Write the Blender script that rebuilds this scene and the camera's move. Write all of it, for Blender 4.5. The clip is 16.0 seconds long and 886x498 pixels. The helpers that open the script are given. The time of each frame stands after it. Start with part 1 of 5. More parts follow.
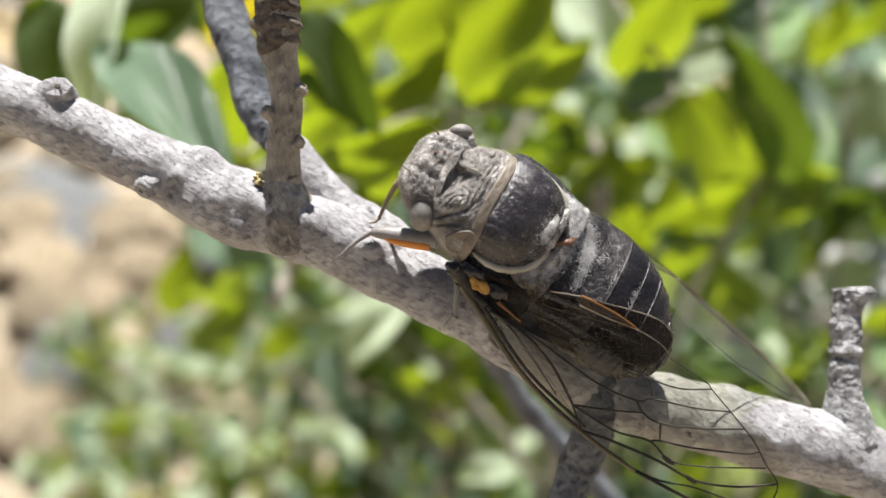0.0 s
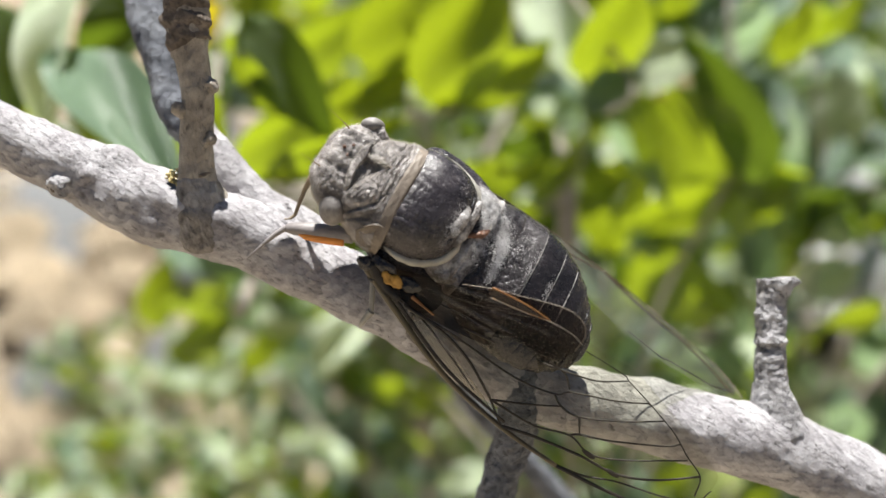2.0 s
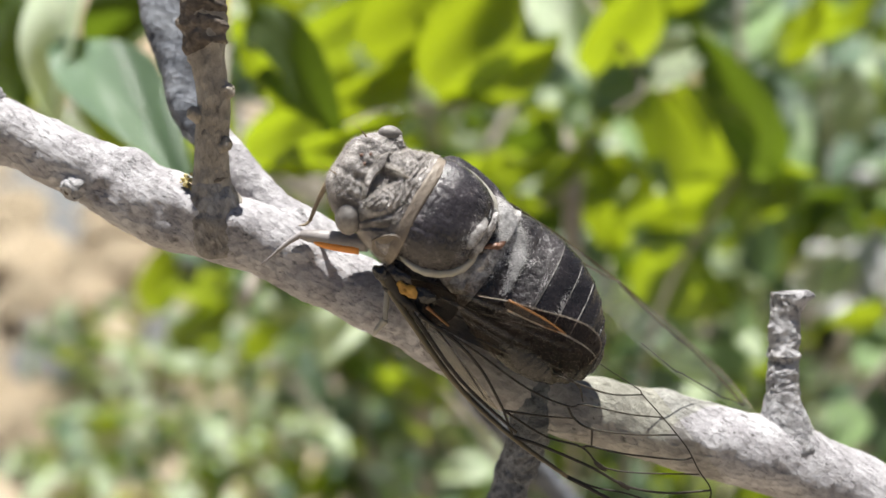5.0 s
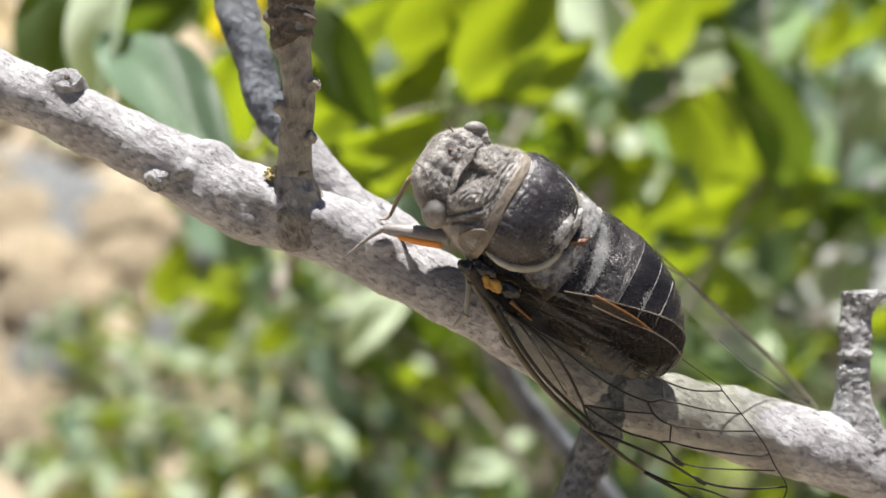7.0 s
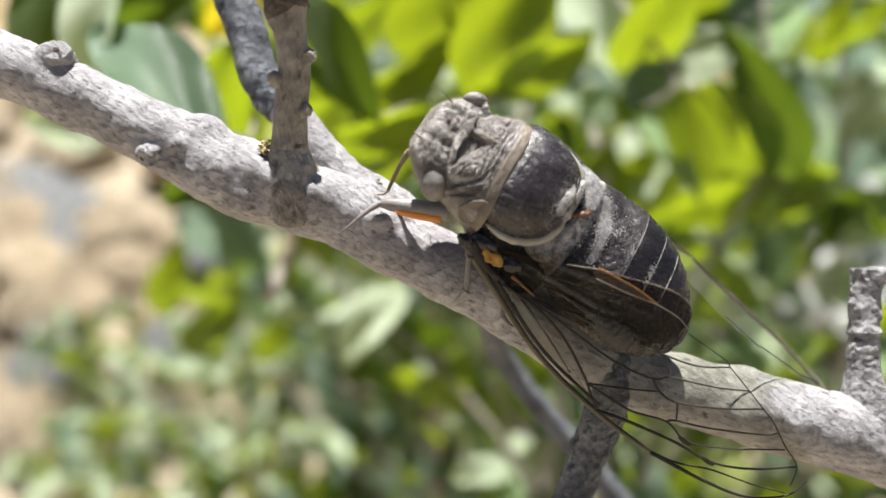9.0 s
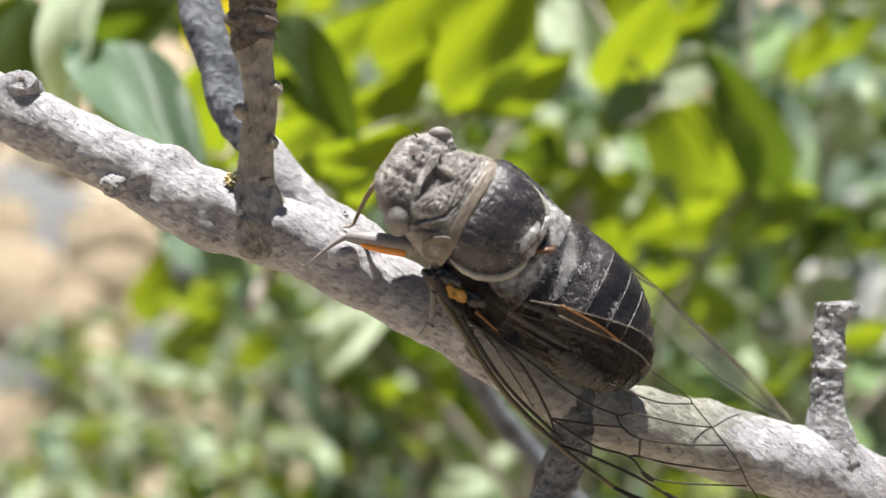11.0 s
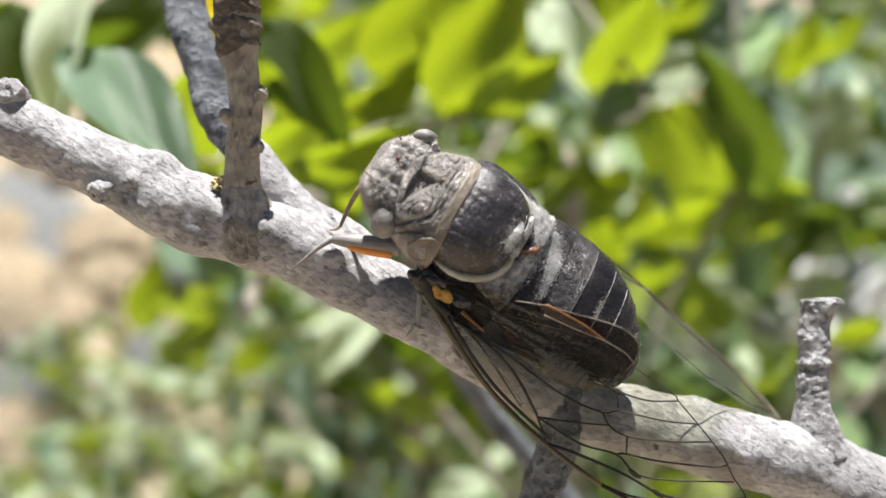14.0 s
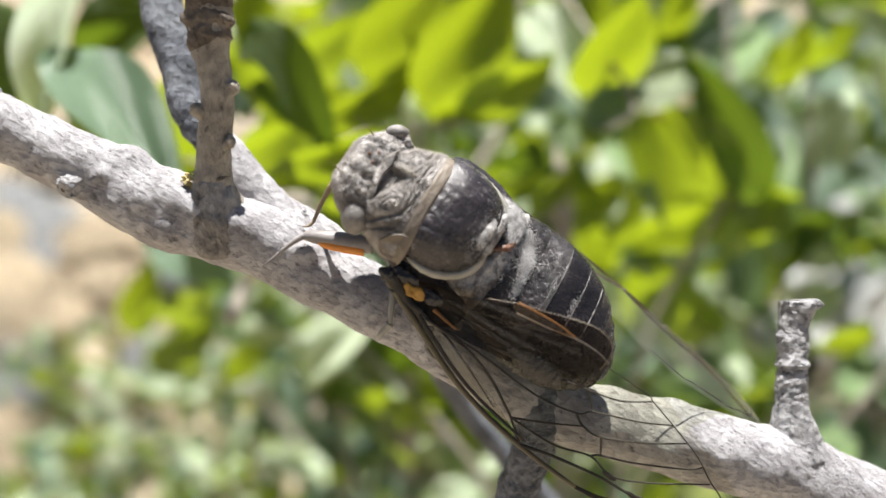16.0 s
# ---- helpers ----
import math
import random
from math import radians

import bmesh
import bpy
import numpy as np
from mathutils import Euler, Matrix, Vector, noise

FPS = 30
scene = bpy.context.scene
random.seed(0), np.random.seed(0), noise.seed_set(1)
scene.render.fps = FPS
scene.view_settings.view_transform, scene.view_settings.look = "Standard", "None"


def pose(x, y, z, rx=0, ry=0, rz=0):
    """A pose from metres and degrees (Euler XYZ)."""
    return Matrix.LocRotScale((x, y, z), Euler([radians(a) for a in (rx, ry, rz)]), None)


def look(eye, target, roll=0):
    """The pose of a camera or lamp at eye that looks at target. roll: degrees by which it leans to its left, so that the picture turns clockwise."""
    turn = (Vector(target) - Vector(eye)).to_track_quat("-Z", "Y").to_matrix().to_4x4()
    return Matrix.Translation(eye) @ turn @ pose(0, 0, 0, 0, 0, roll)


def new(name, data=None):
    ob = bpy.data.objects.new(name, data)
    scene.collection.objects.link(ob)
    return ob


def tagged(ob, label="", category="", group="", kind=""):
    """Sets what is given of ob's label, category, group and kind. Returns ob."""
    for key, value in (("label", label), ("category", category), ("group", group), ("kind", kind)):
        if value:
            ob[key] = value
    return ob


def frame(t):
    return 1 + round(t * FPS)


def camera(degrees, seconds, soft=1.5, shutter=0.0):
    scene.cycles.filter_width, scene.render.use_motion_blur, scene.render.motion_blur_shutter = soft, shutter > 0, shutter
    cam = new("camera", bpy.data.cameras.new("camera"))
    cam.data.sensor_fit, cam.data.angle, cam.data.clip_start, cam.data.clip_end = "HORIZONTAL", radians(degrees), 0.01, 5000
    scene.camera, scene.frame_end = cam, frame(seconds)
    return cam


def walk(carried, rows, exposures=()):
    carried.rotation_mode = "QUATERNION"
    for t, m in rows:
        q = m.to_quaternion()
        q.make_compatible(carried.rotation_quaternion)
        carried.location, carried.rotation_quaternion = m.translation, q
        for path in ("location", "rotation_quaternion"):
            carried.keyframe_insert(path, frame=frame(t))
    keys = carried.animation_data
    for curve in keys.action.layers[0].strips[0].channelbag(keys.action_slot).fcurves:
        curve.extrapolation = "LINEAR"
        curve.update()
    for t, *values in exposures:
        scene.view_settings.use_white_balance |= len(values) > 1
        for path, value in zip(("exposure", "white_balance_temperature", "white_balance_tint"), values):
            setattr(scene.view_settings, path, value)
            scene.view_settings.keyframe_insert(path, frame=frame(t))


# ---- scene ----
# Plant frame: x right, y up along the twig, z towards the viewer; millimetres.
PLANT = pose(0, 0, 0.65, 60, 0, 0) @ Matrix.Translation((0, 0, -0.1))
MM = 0.001

# ---- camera ----
cam = camera(55, 16.0, soft=1.5)
cam.data.dof.use_dof = True
cam.data.dof.focus_distance = 0.096
cam.data.dof.aperture_fstop = 11.0
walk(cam, [
    (0, pose(0.00000, 0.00000, 0.65000, 60.000, 0.002, -0.001)),
    (0.5, pose(0.00331, -0.00013, 0.64980, 59.638, 0.035, -0.059)),
    (1, pose(0.00464, -0.00005, 0.65071, 60.531, 0.762, -0.282)),
    (1.5, pose(0.00774, -0.00043, 0.64598, 60.426, 0.552, -0.716)),
    (2, pose(0.00948, -0.00017, 0.64778, 60.758, 0.718, -0.571)),
    (2.5, pose(0.00497, 0.00034, 0.64609, 60.300, 0.827, -0.456)),
    (3, pose(0.00889, 0.00177, 0.64913, 59.559, 0.504, -1.359)),
    (3.5, pose(0.00964, 0.00160, 0.65075, 59.522, 0.844, -1.146)),
    (3.7, pose(0.00884, 0.00162, 0.65287, 59.784, 0.218, -0.714)),
    (5.8, pose(0.00633, 0.00167, 0.64885, 59.385, -0.250, -0.191)),
    (6, pose(0.00468, 0.00253, 0.65054, 59.318, -0.345, -0.241)),
    (6.5, pose(-0.00061, 0.00188, 0.65206, 60.524, -0.858, -0.499)),
    (7, pose(-0.00234, 0.00061, 0.64981, 59.766, -0.927, -0.128)),
    (7.5, pose(-0.00538, 0.00155, 0.65089, 60.203, -0.928, 0.019)),
    (8, pose(-0.00223, 0.00075, 0.64821, 59.875, -0.692, -0.191)),
    (10.3, pose(-0.00282, 0.00074, 0.64436, 61.410, -1.171, -0.663)),
    (10.5, pose(-0.00194, 0.00243, 0.64721, 60.191, -1.276, -0.624)),
    (11, pose(0.00036, 0.00224, 0.64791, 60.863, -1.511, -0.714)),
    (11.5, pose(0.00345, 0.00119, 0.64516, 61.115, -1.437, -0.737)),
    (12, pose(0.00006, 0.00166, 0.64607, 61.308, -1.525, -0.986)),
    (12.5, pose(-0.00223, 0.00151, 0.64645, 61.459, -1.357, -1.324)),
    (13, pose(-0.00012, 0.00124, 0.64784, 60.808, -1.238, -1.566)),
    (13.5, pose(0.00074, 0.00031, 0.64709, 61.541, -1.188, -1.297)),
    (14, pose(0.00166, 0.00158, 0.64817, 61.029, -0.982, -1.192)),
    (14.5, pose(0.00341, 0.00374, 0.65159, 60.285, -0.796, -0.914)),
    (15, pose(0.00295, 0.00215, 0.64629, 61.161, -1.650, -1.220)),
    (15.5, pose(0.00354, 0.00156, 0.64482, 62.092, -1.540, -1.159)),
    (16, pose(0.00455, 0.00195, 0.64653, 61.632, -1.346, -1.099)),
], [(0, 1.29), (3.5, 1.32), (8, 1.32), (12.5, 1.36), (14.5, 1.39), (16, 1.42)])

# ---- light ----
SUN = (PLANT.to_3x3() @ Vector((-0.03, 0.95, 0.13))).normalized()
sun = new("sun", bpy.data.lights.new("sun", "SUN"))
sun.data.energy, sun.data.angle, sun.data.color = 5.0, radians(0.53), (1.0, 0.98, 0.93)
sun.matrix_world = look(SUN * 10, (0, 0, 0))
world = bpy.data.worlds.new("sky")
scene.world = world
world.use_nodes = True
sky = world.node_tree.nodes.new("ShaderNodeTexSky")
sky.sky_type, sky.sun_disc = "NISHITA", False
sky.sun_elevation, sky.sun_rotation = math.asin(SUN.z), math.atan2(SUN.x, SUN.y)
world.node_tree.links.new(sky.outputs[0], world.node_tree.nodes["Background"].inputs[0])
world.node_tree.nodes["Background"].inputs[1].default_value = 0.024


# ---- materials ----
def mat(name):
    m = bpy.data.materials.new(name)
    m.use_nodes = True
    return m, m.node_tree.nodes, m.node_tree.links, m.node_tree.nodes["Principled BSDF"]


def tex(nodes, links, kind, scale, detail=4.0, rough=0.6, vec=None, **more):
    n = nodes.new("ShaderNodeTex" + kind)
    n.inputs["Scale"].default_value = scale
    if kind == "Noise":
        n.inputs["Detail"].default_value, n.inputs["Roughness"].default_value = detail, rough
    c = vec
    if c is None:
        c = nodes.new("ShaderNodeTexCoord").outputs["Object"]
    links.new(c, n.inputs["Vector"])
    return n


def ramp(nodes, links, src, stops):
    r = nodes.new("ShaderNodeValToRGB")
    while len(r.color_ramp.elements) < len(stops):
        r.color_ramp.elements.new(0.5)
    for e, (p, c) in zip(r.color_ramp.elements, stops):
        e.position, e.color = p, (*c, 1) if len(c) == 3 else c
    links.new(src, r.inputs[0])
    return r.outputs[0]


def mixc(nodes, links, fac, a, b, mode="MIX"):
    m = nodes.new("ShaderNodeMix")
    m.data_type, m.blend_type = "RGBA", mode
    for s, v in ((m.inputs[0], fac), (m.inputs[6], a), (m.inputs[7], b)):
        if isinstance(v, (int, float)):
            s.default_value = v
        elif isinstance(v, tuple):
            s.default_value = (*v, 1)
        else:
            links.new(v, s)
    return m.outputs[2]


def bump(nodes, links, p, src, dist, strength=1.0, chain=None):
    b = nodes.new("ShaderNodeBump")
    b.inputs["Distance"].default_value, b.inputs["Strength"].default_value = dist, strength
    links.new(src, b.inputs["Height"])
    if chain:
        links.new(chain, b.inputs["Normal"])
    links.new(b.outputs[0], p.inputs["Normal"])
    return b.outputs[0]


def bark(name, dark, mid, light, spot=(0.05, 0.042, 0.04), spots=0.22, relief=1.0, lean=-30):
    """Bark with scales and flecks drawn out along the wood, which leans by so many degrees."""
    m, n, l, p = mat(name)
    along = n.new("ShaderNodeMapping")
    along.vector_type = "TEXTURE"
    along.inputs["Rotation"].default_value = (0, 0, radians(lean))
    along.inputs["Scale"].default_value = (2.1, 1, 1)
    l.new(n.new("ShaderNodeTexCoord").outputs["Object"], along.inputs[0])
    v = along.outputs[0]
    big = tex(n, l, "Noise", 210, 5, 0.6)
    fine = tex(n, l, "Noise", 1100, 6, 0.7, v)
    grain = tex(n, l, "Noise", 3400, 4, 0.75)
    col = ramp(n, l, big.outputs[0], [(0.34, dark), (0.47, mid), (0.62, light)])
    col = mixc(n, l, 0.36, col, ramp(n, l, fine.outputs[0], [(0.36, dark), (0.5, mid), (0.6, light)]))
    col = mixc(n, l, 0.22, col, ramp(n, l, grain.outputs[0], [(0.32, dark), (0.5, mid), (0.66, light)]))
    warp = n.new("ShaderNodeVectorMath")
    warp.operation = "MULTIPLY_ADD"
    l.new(fine.outputs["Color"], warp.inputs[0])
    warp.inputs[1].default_value = (0.0014, 0.0014, 0.0014)
    l.new(v, warp.inputs[2])
    scales = tex(n, l, "Voronoi", 1500, vec=warp.outputs[0])
    for scale, dense in ((620, 0.53), (1500, 0.52)):
        warts = tex(n, l, "Voronoi", scale, vec=warp.outputs[0])
        w = ramp(n, l, warts.outputs["Distance"], [(spots * 0.4, (0.7, 0.7, 0.7)), (spots * 1.5, (0, 0, 0))])
        sparse = ramp(n, l, tex(n, l, "Noise", scale * 0.6, 2).outputs[0], [(dense, (0, 0, 0)), (dense + 0.05, (1, 1, 1))])
        col = mixc(n, l, mixc(n, l, 1.0, w, sparse, "MULTIPLY"), col, spot)
    l.new(col, p.inputs["Base Color"])
    p.inputs["Roughness"].default_value = 0.8
    p.inputs["Specular IOR Level"].default_value = 0.25
    c = bump(n, l, p, big.outputs[0], 0.00025 * relief)
    c = bump(n, l, p, fine.outputs[0], 0.00055 * relief, 1.0, c)
    c = bump(n, l, p, scales.outputs["Distance"], 0.00028 * relief, 0.8, c)
    bump(n, l, p, grain.outputs[0], 0.0001 * relief, 1.0, c)
    return m


BARK = bark("pale_bark", (0.235, 0.22, 0.229), (0.36, 0.343, 0.355), (0.56, 0.545, 0.56), spots=0.2)
BARK_STUB = bark("rough_stub_bark", (0.16, 0.152, 0.158), (0.37, 0.356, 0.366), (0.66, 0.65, 0.66), spots=0.3, relief=1.6, lean=-5)
BARK_TWIG = bark("twig_bark", (0.18, 0.154, 0.125), (0.30, 0.265, 0.222), (0.43, 0.39, 0.335), spots=0.16, relief=0.7, lean=-88)
BARK_FOOT = bark("twig_foot_bark", (0.15, 0.132, 0.12), (0.28, 0.258, 0.24), (0.46, 0.44, 0.42), spots=0.24, lean=-75)
BARK_DARK = bark("scarred_bark", (0.06, 0.048, 0.04), (0.13, 0.105, 0.085), (0.24, 0.20, 0.165), spots=0.22)
# Lichened bark; the shade on the rear and hanging wood is in its dark blue-grey.
BARK_SHADED = bark("shaded_lichened_bark", (0.055, 0.06, 0.073), (0.145, 0.154, 0.178), (0.32, 0.332, 0.36), spots=0.28, relief=1.5, lean=10)


def chitin(name, a, b, rough=0.4, grain=0.00012, scale=900, dust=0.0, dustcol=(0.55, 0.53, 0.50), coat=0.0):
    m, n, l, p = mat(name)
    x = tex(n, l, "Noise", scale, 5, 0.65)
    y = tex(n, l, "Noise", 260, 4, 0.6)
    col = ramp(n, l, y.outputs[0], [(0.35, a), (0.68, b)])
    if dust:
        d = tex(n, l, "Noise", 520, 6, 0.75)
        col = mixc(n, l, ramp(n, l, d.outputs[0], [(0.62 - dust, (0, 0, 0)), (0.74 - dust * 0.4, (1, 1, 1))]), col, dustcol)
    l.new(col, p.inputs["Base Color"])
    l.new(ramp(n, l, x.outputs[0], [(0.3, (rough * 0.8,) * 3), (0.7, (min(1, rough * 1.3),) * 3)]), p.inputs["Roughness"])
    p.inputs["Coat Weight"].default_value = coat
    bump(n, l, p, x.outputs[0], grain)
    return m


GREY_FUZZ = chitin("dusty_grey_chitin", (0.10, 0.087, 0.083), (0.36, 0.325, 0.308), 0.40, 0.00036, 2300, 0.12, (0.62, 0.58, 0.56))
META = chitin("dull_grey_waist_chitin", (0.055, 0.046, 0.043), (0.26, 0.235, 0.22), 0.42, 0.0003, 1500, 0.2, (0.60, 0.58, 0.565))
DARK = chitin("black_brown_chitin", (0.013, 0.0105, 0.0125), (0.050, 0.043, 0.048), 0.27, 0.00014, 2000, 0.03, (0.34, 0.31, 0.31))
ABDOMEN = chitin("dark_abdomen_chitin", (0.006, 0.005, 0.0052), (0.020, 0.0165, 0.0175), 0.25, 0.00018, 1300)
FROST = chitin("frosted_ring_chitin", (0.010, 0.008, 0.0085), (0.045, 0.038, 0.039), 0.28, 0.0003, 1300, 0.03, (0.50, 0.485, 0.49))
WAXY = chitin("white_waxy_chitin", (0.25, 0.235, 0.23), (0.58, 0.56, 0.55), 0.7, 0.0003, 900, 0.16, (0.78, 0.76, 0.75))
COLLAR = chitin("tan_collar_chitin", (0.13, 0.102, 0.078), (0.24, 0.198, 0.155), 0.5, 0.00015, 900)
RIM = chitin("pale_rim_chitin", (0.26, 0.245, 0.21), (0.44, 0.42, 0.37), 0.42)
BANDS = chitin("dull_ring_rim_chitin", (0.05, 0.045, 0.043), (0.22, 0.205, 0.195), 0.4)
BROWN = chitin("rust_brown_chitin", (0.13, 0.06, 0.035), (0.28, 0.14, 0.085), 0.45)
ORANGE = chitin("orange_chitin", (0.52, 0.17, 0.02), (0.68, 0.27, 0.04), 0.4)
RUST = chitin("rusty_vein_chitin", (0.16, 0.065, 0.015), (0.30, 0.125, 0.025), 0.4)
LEG_GREY = chitin("grey_leg_chitin", (0.16, 0.14, 0.135), (0.28, 0.255, 0.247), 0.45)
LEG_BROWN = chitin("brown_leg_chitin", (0.14, 0.10, 0.055), (0.30, 0.22, 0.13), 0.4)
EYE = chitin("grey_eye_chitin", (0.12, 0.108, 0.10), (0.22, 0.20, 0.187), 0.42, 0.0001, 3500, 0.06, (0.28, 0.258, 0.24))
YELLOW = chitin("ochre_spot_chitin", (0.28, 0.135, 0.012), (0.42, 0.225, 0.03), 0.5)
VEIN = chitin("dark_vein_chitin", (0.010, 0.007, 0.005), (0.025, 0.018, 0.011), 0.6)
VEIN_TAN = chitin("olive_vein_chitin", (0.04, 0.03, 0.014), (0.10, 0.075, 0.034), 0.4)
HAIR = chitin("pale_hair", (0.30, 0.27, 0.23), (0.45, 0.41, 0.36), 0.5)
LICHEN = chitin("yellow_lichen", (0.50, 0.40, 0.14), (0.64, 0.58, 0.40), 0.9, 0.0004, 1200)


def membrane(name, tint, gloss, veil):
    m, n, l, p = mat(name)
    clear, shine, film = n.new("ShaderNodeBsdfTransparent"), n.new("ShaderNodeBsdfGlossy"), n.new("ShaderNodeBsdfDiffuse")
    a, b = n.new("ShaderNodeMixShader"), n.new("ShaderNodeMixShader")
    clear.inputs[0].default_value = (*tint, 1)
    shine.inputs["Color"].default_value, shine.inputs["Roughness"].default_value = (0.9, 0.92, 1.0, 1), 0.07
    film.inputs["Color"].default_value = (0.56, 0.55, 0.53, 1)
    wav = tex(n, l, "Noise", 350, 3)
    bp = n.new("ShaderNodeBump")
    bp.inputs["Distance"].default_value = 0.0002
    l.new(wav.outputs[0], bp.inputs["Height"])
    l.new(bp.outputs[0], shine.inputs["Normal"])
    a.inputs[0].default_value, b.inputs[0].default_value = veil, gloss
    for x, y in ((clear.outputs[0], a.inputs[1]), (film.outputs[0], a.inputs[2]), (a.outputs[0], b.inputs[1]), (shine.outputs[0], b.inputs[2]), (b.outputs[0], n["Material Output"].inputs[0])):
        l.new(x, y)
    n.remove(p)
    return m


MEMBRANE = membrane("clear_wing_membrane", (0.90, 0.89, 0.83), 0.003, 0.004)
MEMBRANE_FAR = membrane("veiled_wing_membrane", (0.82, 0.84, 0.74), 0.012, 0.05)
MEMBRANE_SMOKY = membrane("smoky_wing_membrane", (0.34, 0.285, 0.26), 0.006, 0.006)
# Cream tint of the front cell; the strong veil adds a painted sun glint.
MEMBRANE_PALE = membrane("cream_glint_membrane", (0.75, 0.71, 0.58), 0.01, 0.16)
MEMBRANE_BRONZE = membrane("bronze_wing_membrane", (0.55, 0.30, 0.10), 0.01, 0.05)
MEMBRANE_BROWN = membrane("brown_wing_membrane", (0.30, 0.24, 0.19), 0.003, 0.004)
MEMBRANE_PLEAT = membrane("satin_wing_membrane", (0.80, 0.78, 0.76), 0.02, 0.055)


def leafmat(name, top, under, thru, gloss, translucent):
    m, n, l, p = mat(name)
    info = n.new("ShaderNodeObjectInfo")
    veins = tex(n, l, "Noise", 120, 4)
    var = n.new("ShaderNodeHueSaturation")
    col = mixc(n, l, ramp(n, l, veins.outputs[0], [(0.35, (0, 0, 0)), (0.7, (1, 1, 1))]), top, under)
    mr = n.new("ShaderNodeMapRange")
    mr.inputs["To Min"].default_value, mr.inputs["To Max"].default_value = 0.65, 1.3
    l.new(info.outputs["Random"], mr.inputs[0])
    l.new(mr.outputs[0], var.inputs["Value"])
    l.new(col, var.inputs["Color"])
    l.new(var.outputs[0], p.inputs["Base Color"])
    p.inputs["Roughness"].default_value = gloss
    p.inputs["Specular IOR Level"].default_value = 0.6 if gloss < 0.4 else 0.2
    bump(n, l, p, veins.outputs[0], 0.0012, 0.5)
    tr = n.new("ShaderNodeBsdfTranslucent")
    shade = n.new("ShaderNodeHueSaturation")
    shade.inputs["Color"].default_value = (*thru, 1)
    blot = n.new("ShaderNodeMapRange")
    blot.inputs["From Min"].default_value, blot.inputs["From Max"].default_value = 0.3, 0.7
    blot.inputs["To Min"].default_value, blot.inputs["To Max"].default_value = 0.6, 1.25
    l.new(veins.outputs[0], blot.inputs[0])
    l.new(blot.outputs[0], shade.inputs["Value"])
    l.new(shade.outputs[0], tr.inputs["Color"])
    mx = n.new("ShaderNodeMixShader")
    mx.inputs[0].default_value = translucent
    l.new(p.outputs[0], mx.inputs[1])
    l.new(tr.outputs[0], mx.inputs[2])
    l.new(mx.outputs[0], n["Material Output"].inputs[0])
    return m


LEAF = [
    leafmat("sunlit_leaf", (0.085, 0.15, 0.012), (0.135, 0.22, 0.018), (0.32, 0.395, 0.010), 0.38, 0.5),
    leafmat("blue_green_leaf", (0.088, 0.145, 0.092), (0.155, 0.225, 0.15), (0.20, 0.31, 0.11), 0.3, 0.32),
    # near-white base colour paints the sun's highlights on foliage
    leafmat("pale_glint_leaf", (0.42, 0.52, 0.35), (0.60, 0.67, 0.50), (0.60, 0.70, 0.20), 0.24, 0.35),
    leafmat("dark_leaf", (0.035, 0.07, 0.014), (0.06, 0.105, 0.02), (0.20, 0.30, 0.015), 0.5, 0.35),
    leafmat("mid_leaf", (0.075, 0.13, 0.018), (0.12, 0.19, 0.03), (0.37, 0.47, 0.010), 0.3, 0.45),
    leafmat("yellowing_leaf", (0.34, 0.30, 0.02), (0.44, 0.26, 0.02), (0.62, 0.50, 0.02), 0.4, 0.5),
    leafmat("dry_leaf", (0.42, 0.31, 0.17), (0.60, 0.48, 0.30), (0.55, 0.42, 0.22), 0.5, 0.3),
    leafmat("grey_green_leaf", (0.19, 0.30, 0.12), (0.28, 0.40, 0.18), (0.32, 0.44, 0.14), 0.32, 0.3),
]


def earth(name, a, b, c, scale):
    m, n, l, p = mat(name)
    info = n.new("ShaderNodeObjectInfo")
    x = tex(n, l, "Noise", scale, 6, 0.65)
    y = tex(n, l, "Noise", scale * 7, 5, 0.7)
    col = ramp(n, l, x.outputs[0], [(0.3, a), (0.5, b), (0.7, c)])
    col = mixc(n, l, 0.35, col, ramp(n, l, y.outputs[0], [(0.3, a), (0.7, c)]))
    hv = n.new("ShaderNodeHueSaturation")
    mr = n.new("ShaderNodeMapRange")
    mr.inputs["To Min"].default_value, mr.inputs["To Max"].default_value = 0.75, 1.2
    l.new(info.outputs["Random"], mr.inputs[0])
    l.new(mr.outputs[0], hv.inputs["Value"])
    l.new(col, hv.inputs["Color"])
    l.new(hv.outputs[0], p.inputs["Base Color"])
    p.inputs["Roughness"].default_value = 0.92
    bump(n, l, p, y.outputs[0], 0.006)
    return m


SOIL = earth("stony_soil", (0.19, 0.148, 0.10), (0.28, 0.226, 0.16), (0.38, 0.32, 0.235), 5)
STONE = earth("tan_stone", (0.36, 0.26, 0.145), (0.60, 0.465, 0.305), (0.82, 0.70, 0.53), 14)
PALE_STONE = earth("pale_limestone", (0.50, 0.505, 0.50), (0.62, 0.625, 0.62), (0.74, 0.74, 0.73), 9)
GREY_STONE = earth("grey_stone", (0.17, 0.172, 0.174), (0.24, 0.243, 0.246), (0.31, 0.313, 0.316), 9)


# ---- building ----
def thing(name, base, label, category, group="", kind=""):
    """An empty at base (plant frame, mm), with the plant frame's turn."""
    ob = new(name)
    ob.matrix_world = PLANT @ Matrix.Translation(Vector(base) * MM)
    ob["base"] = tuple(base)
    return tagged(ob, label, category, group, kind)


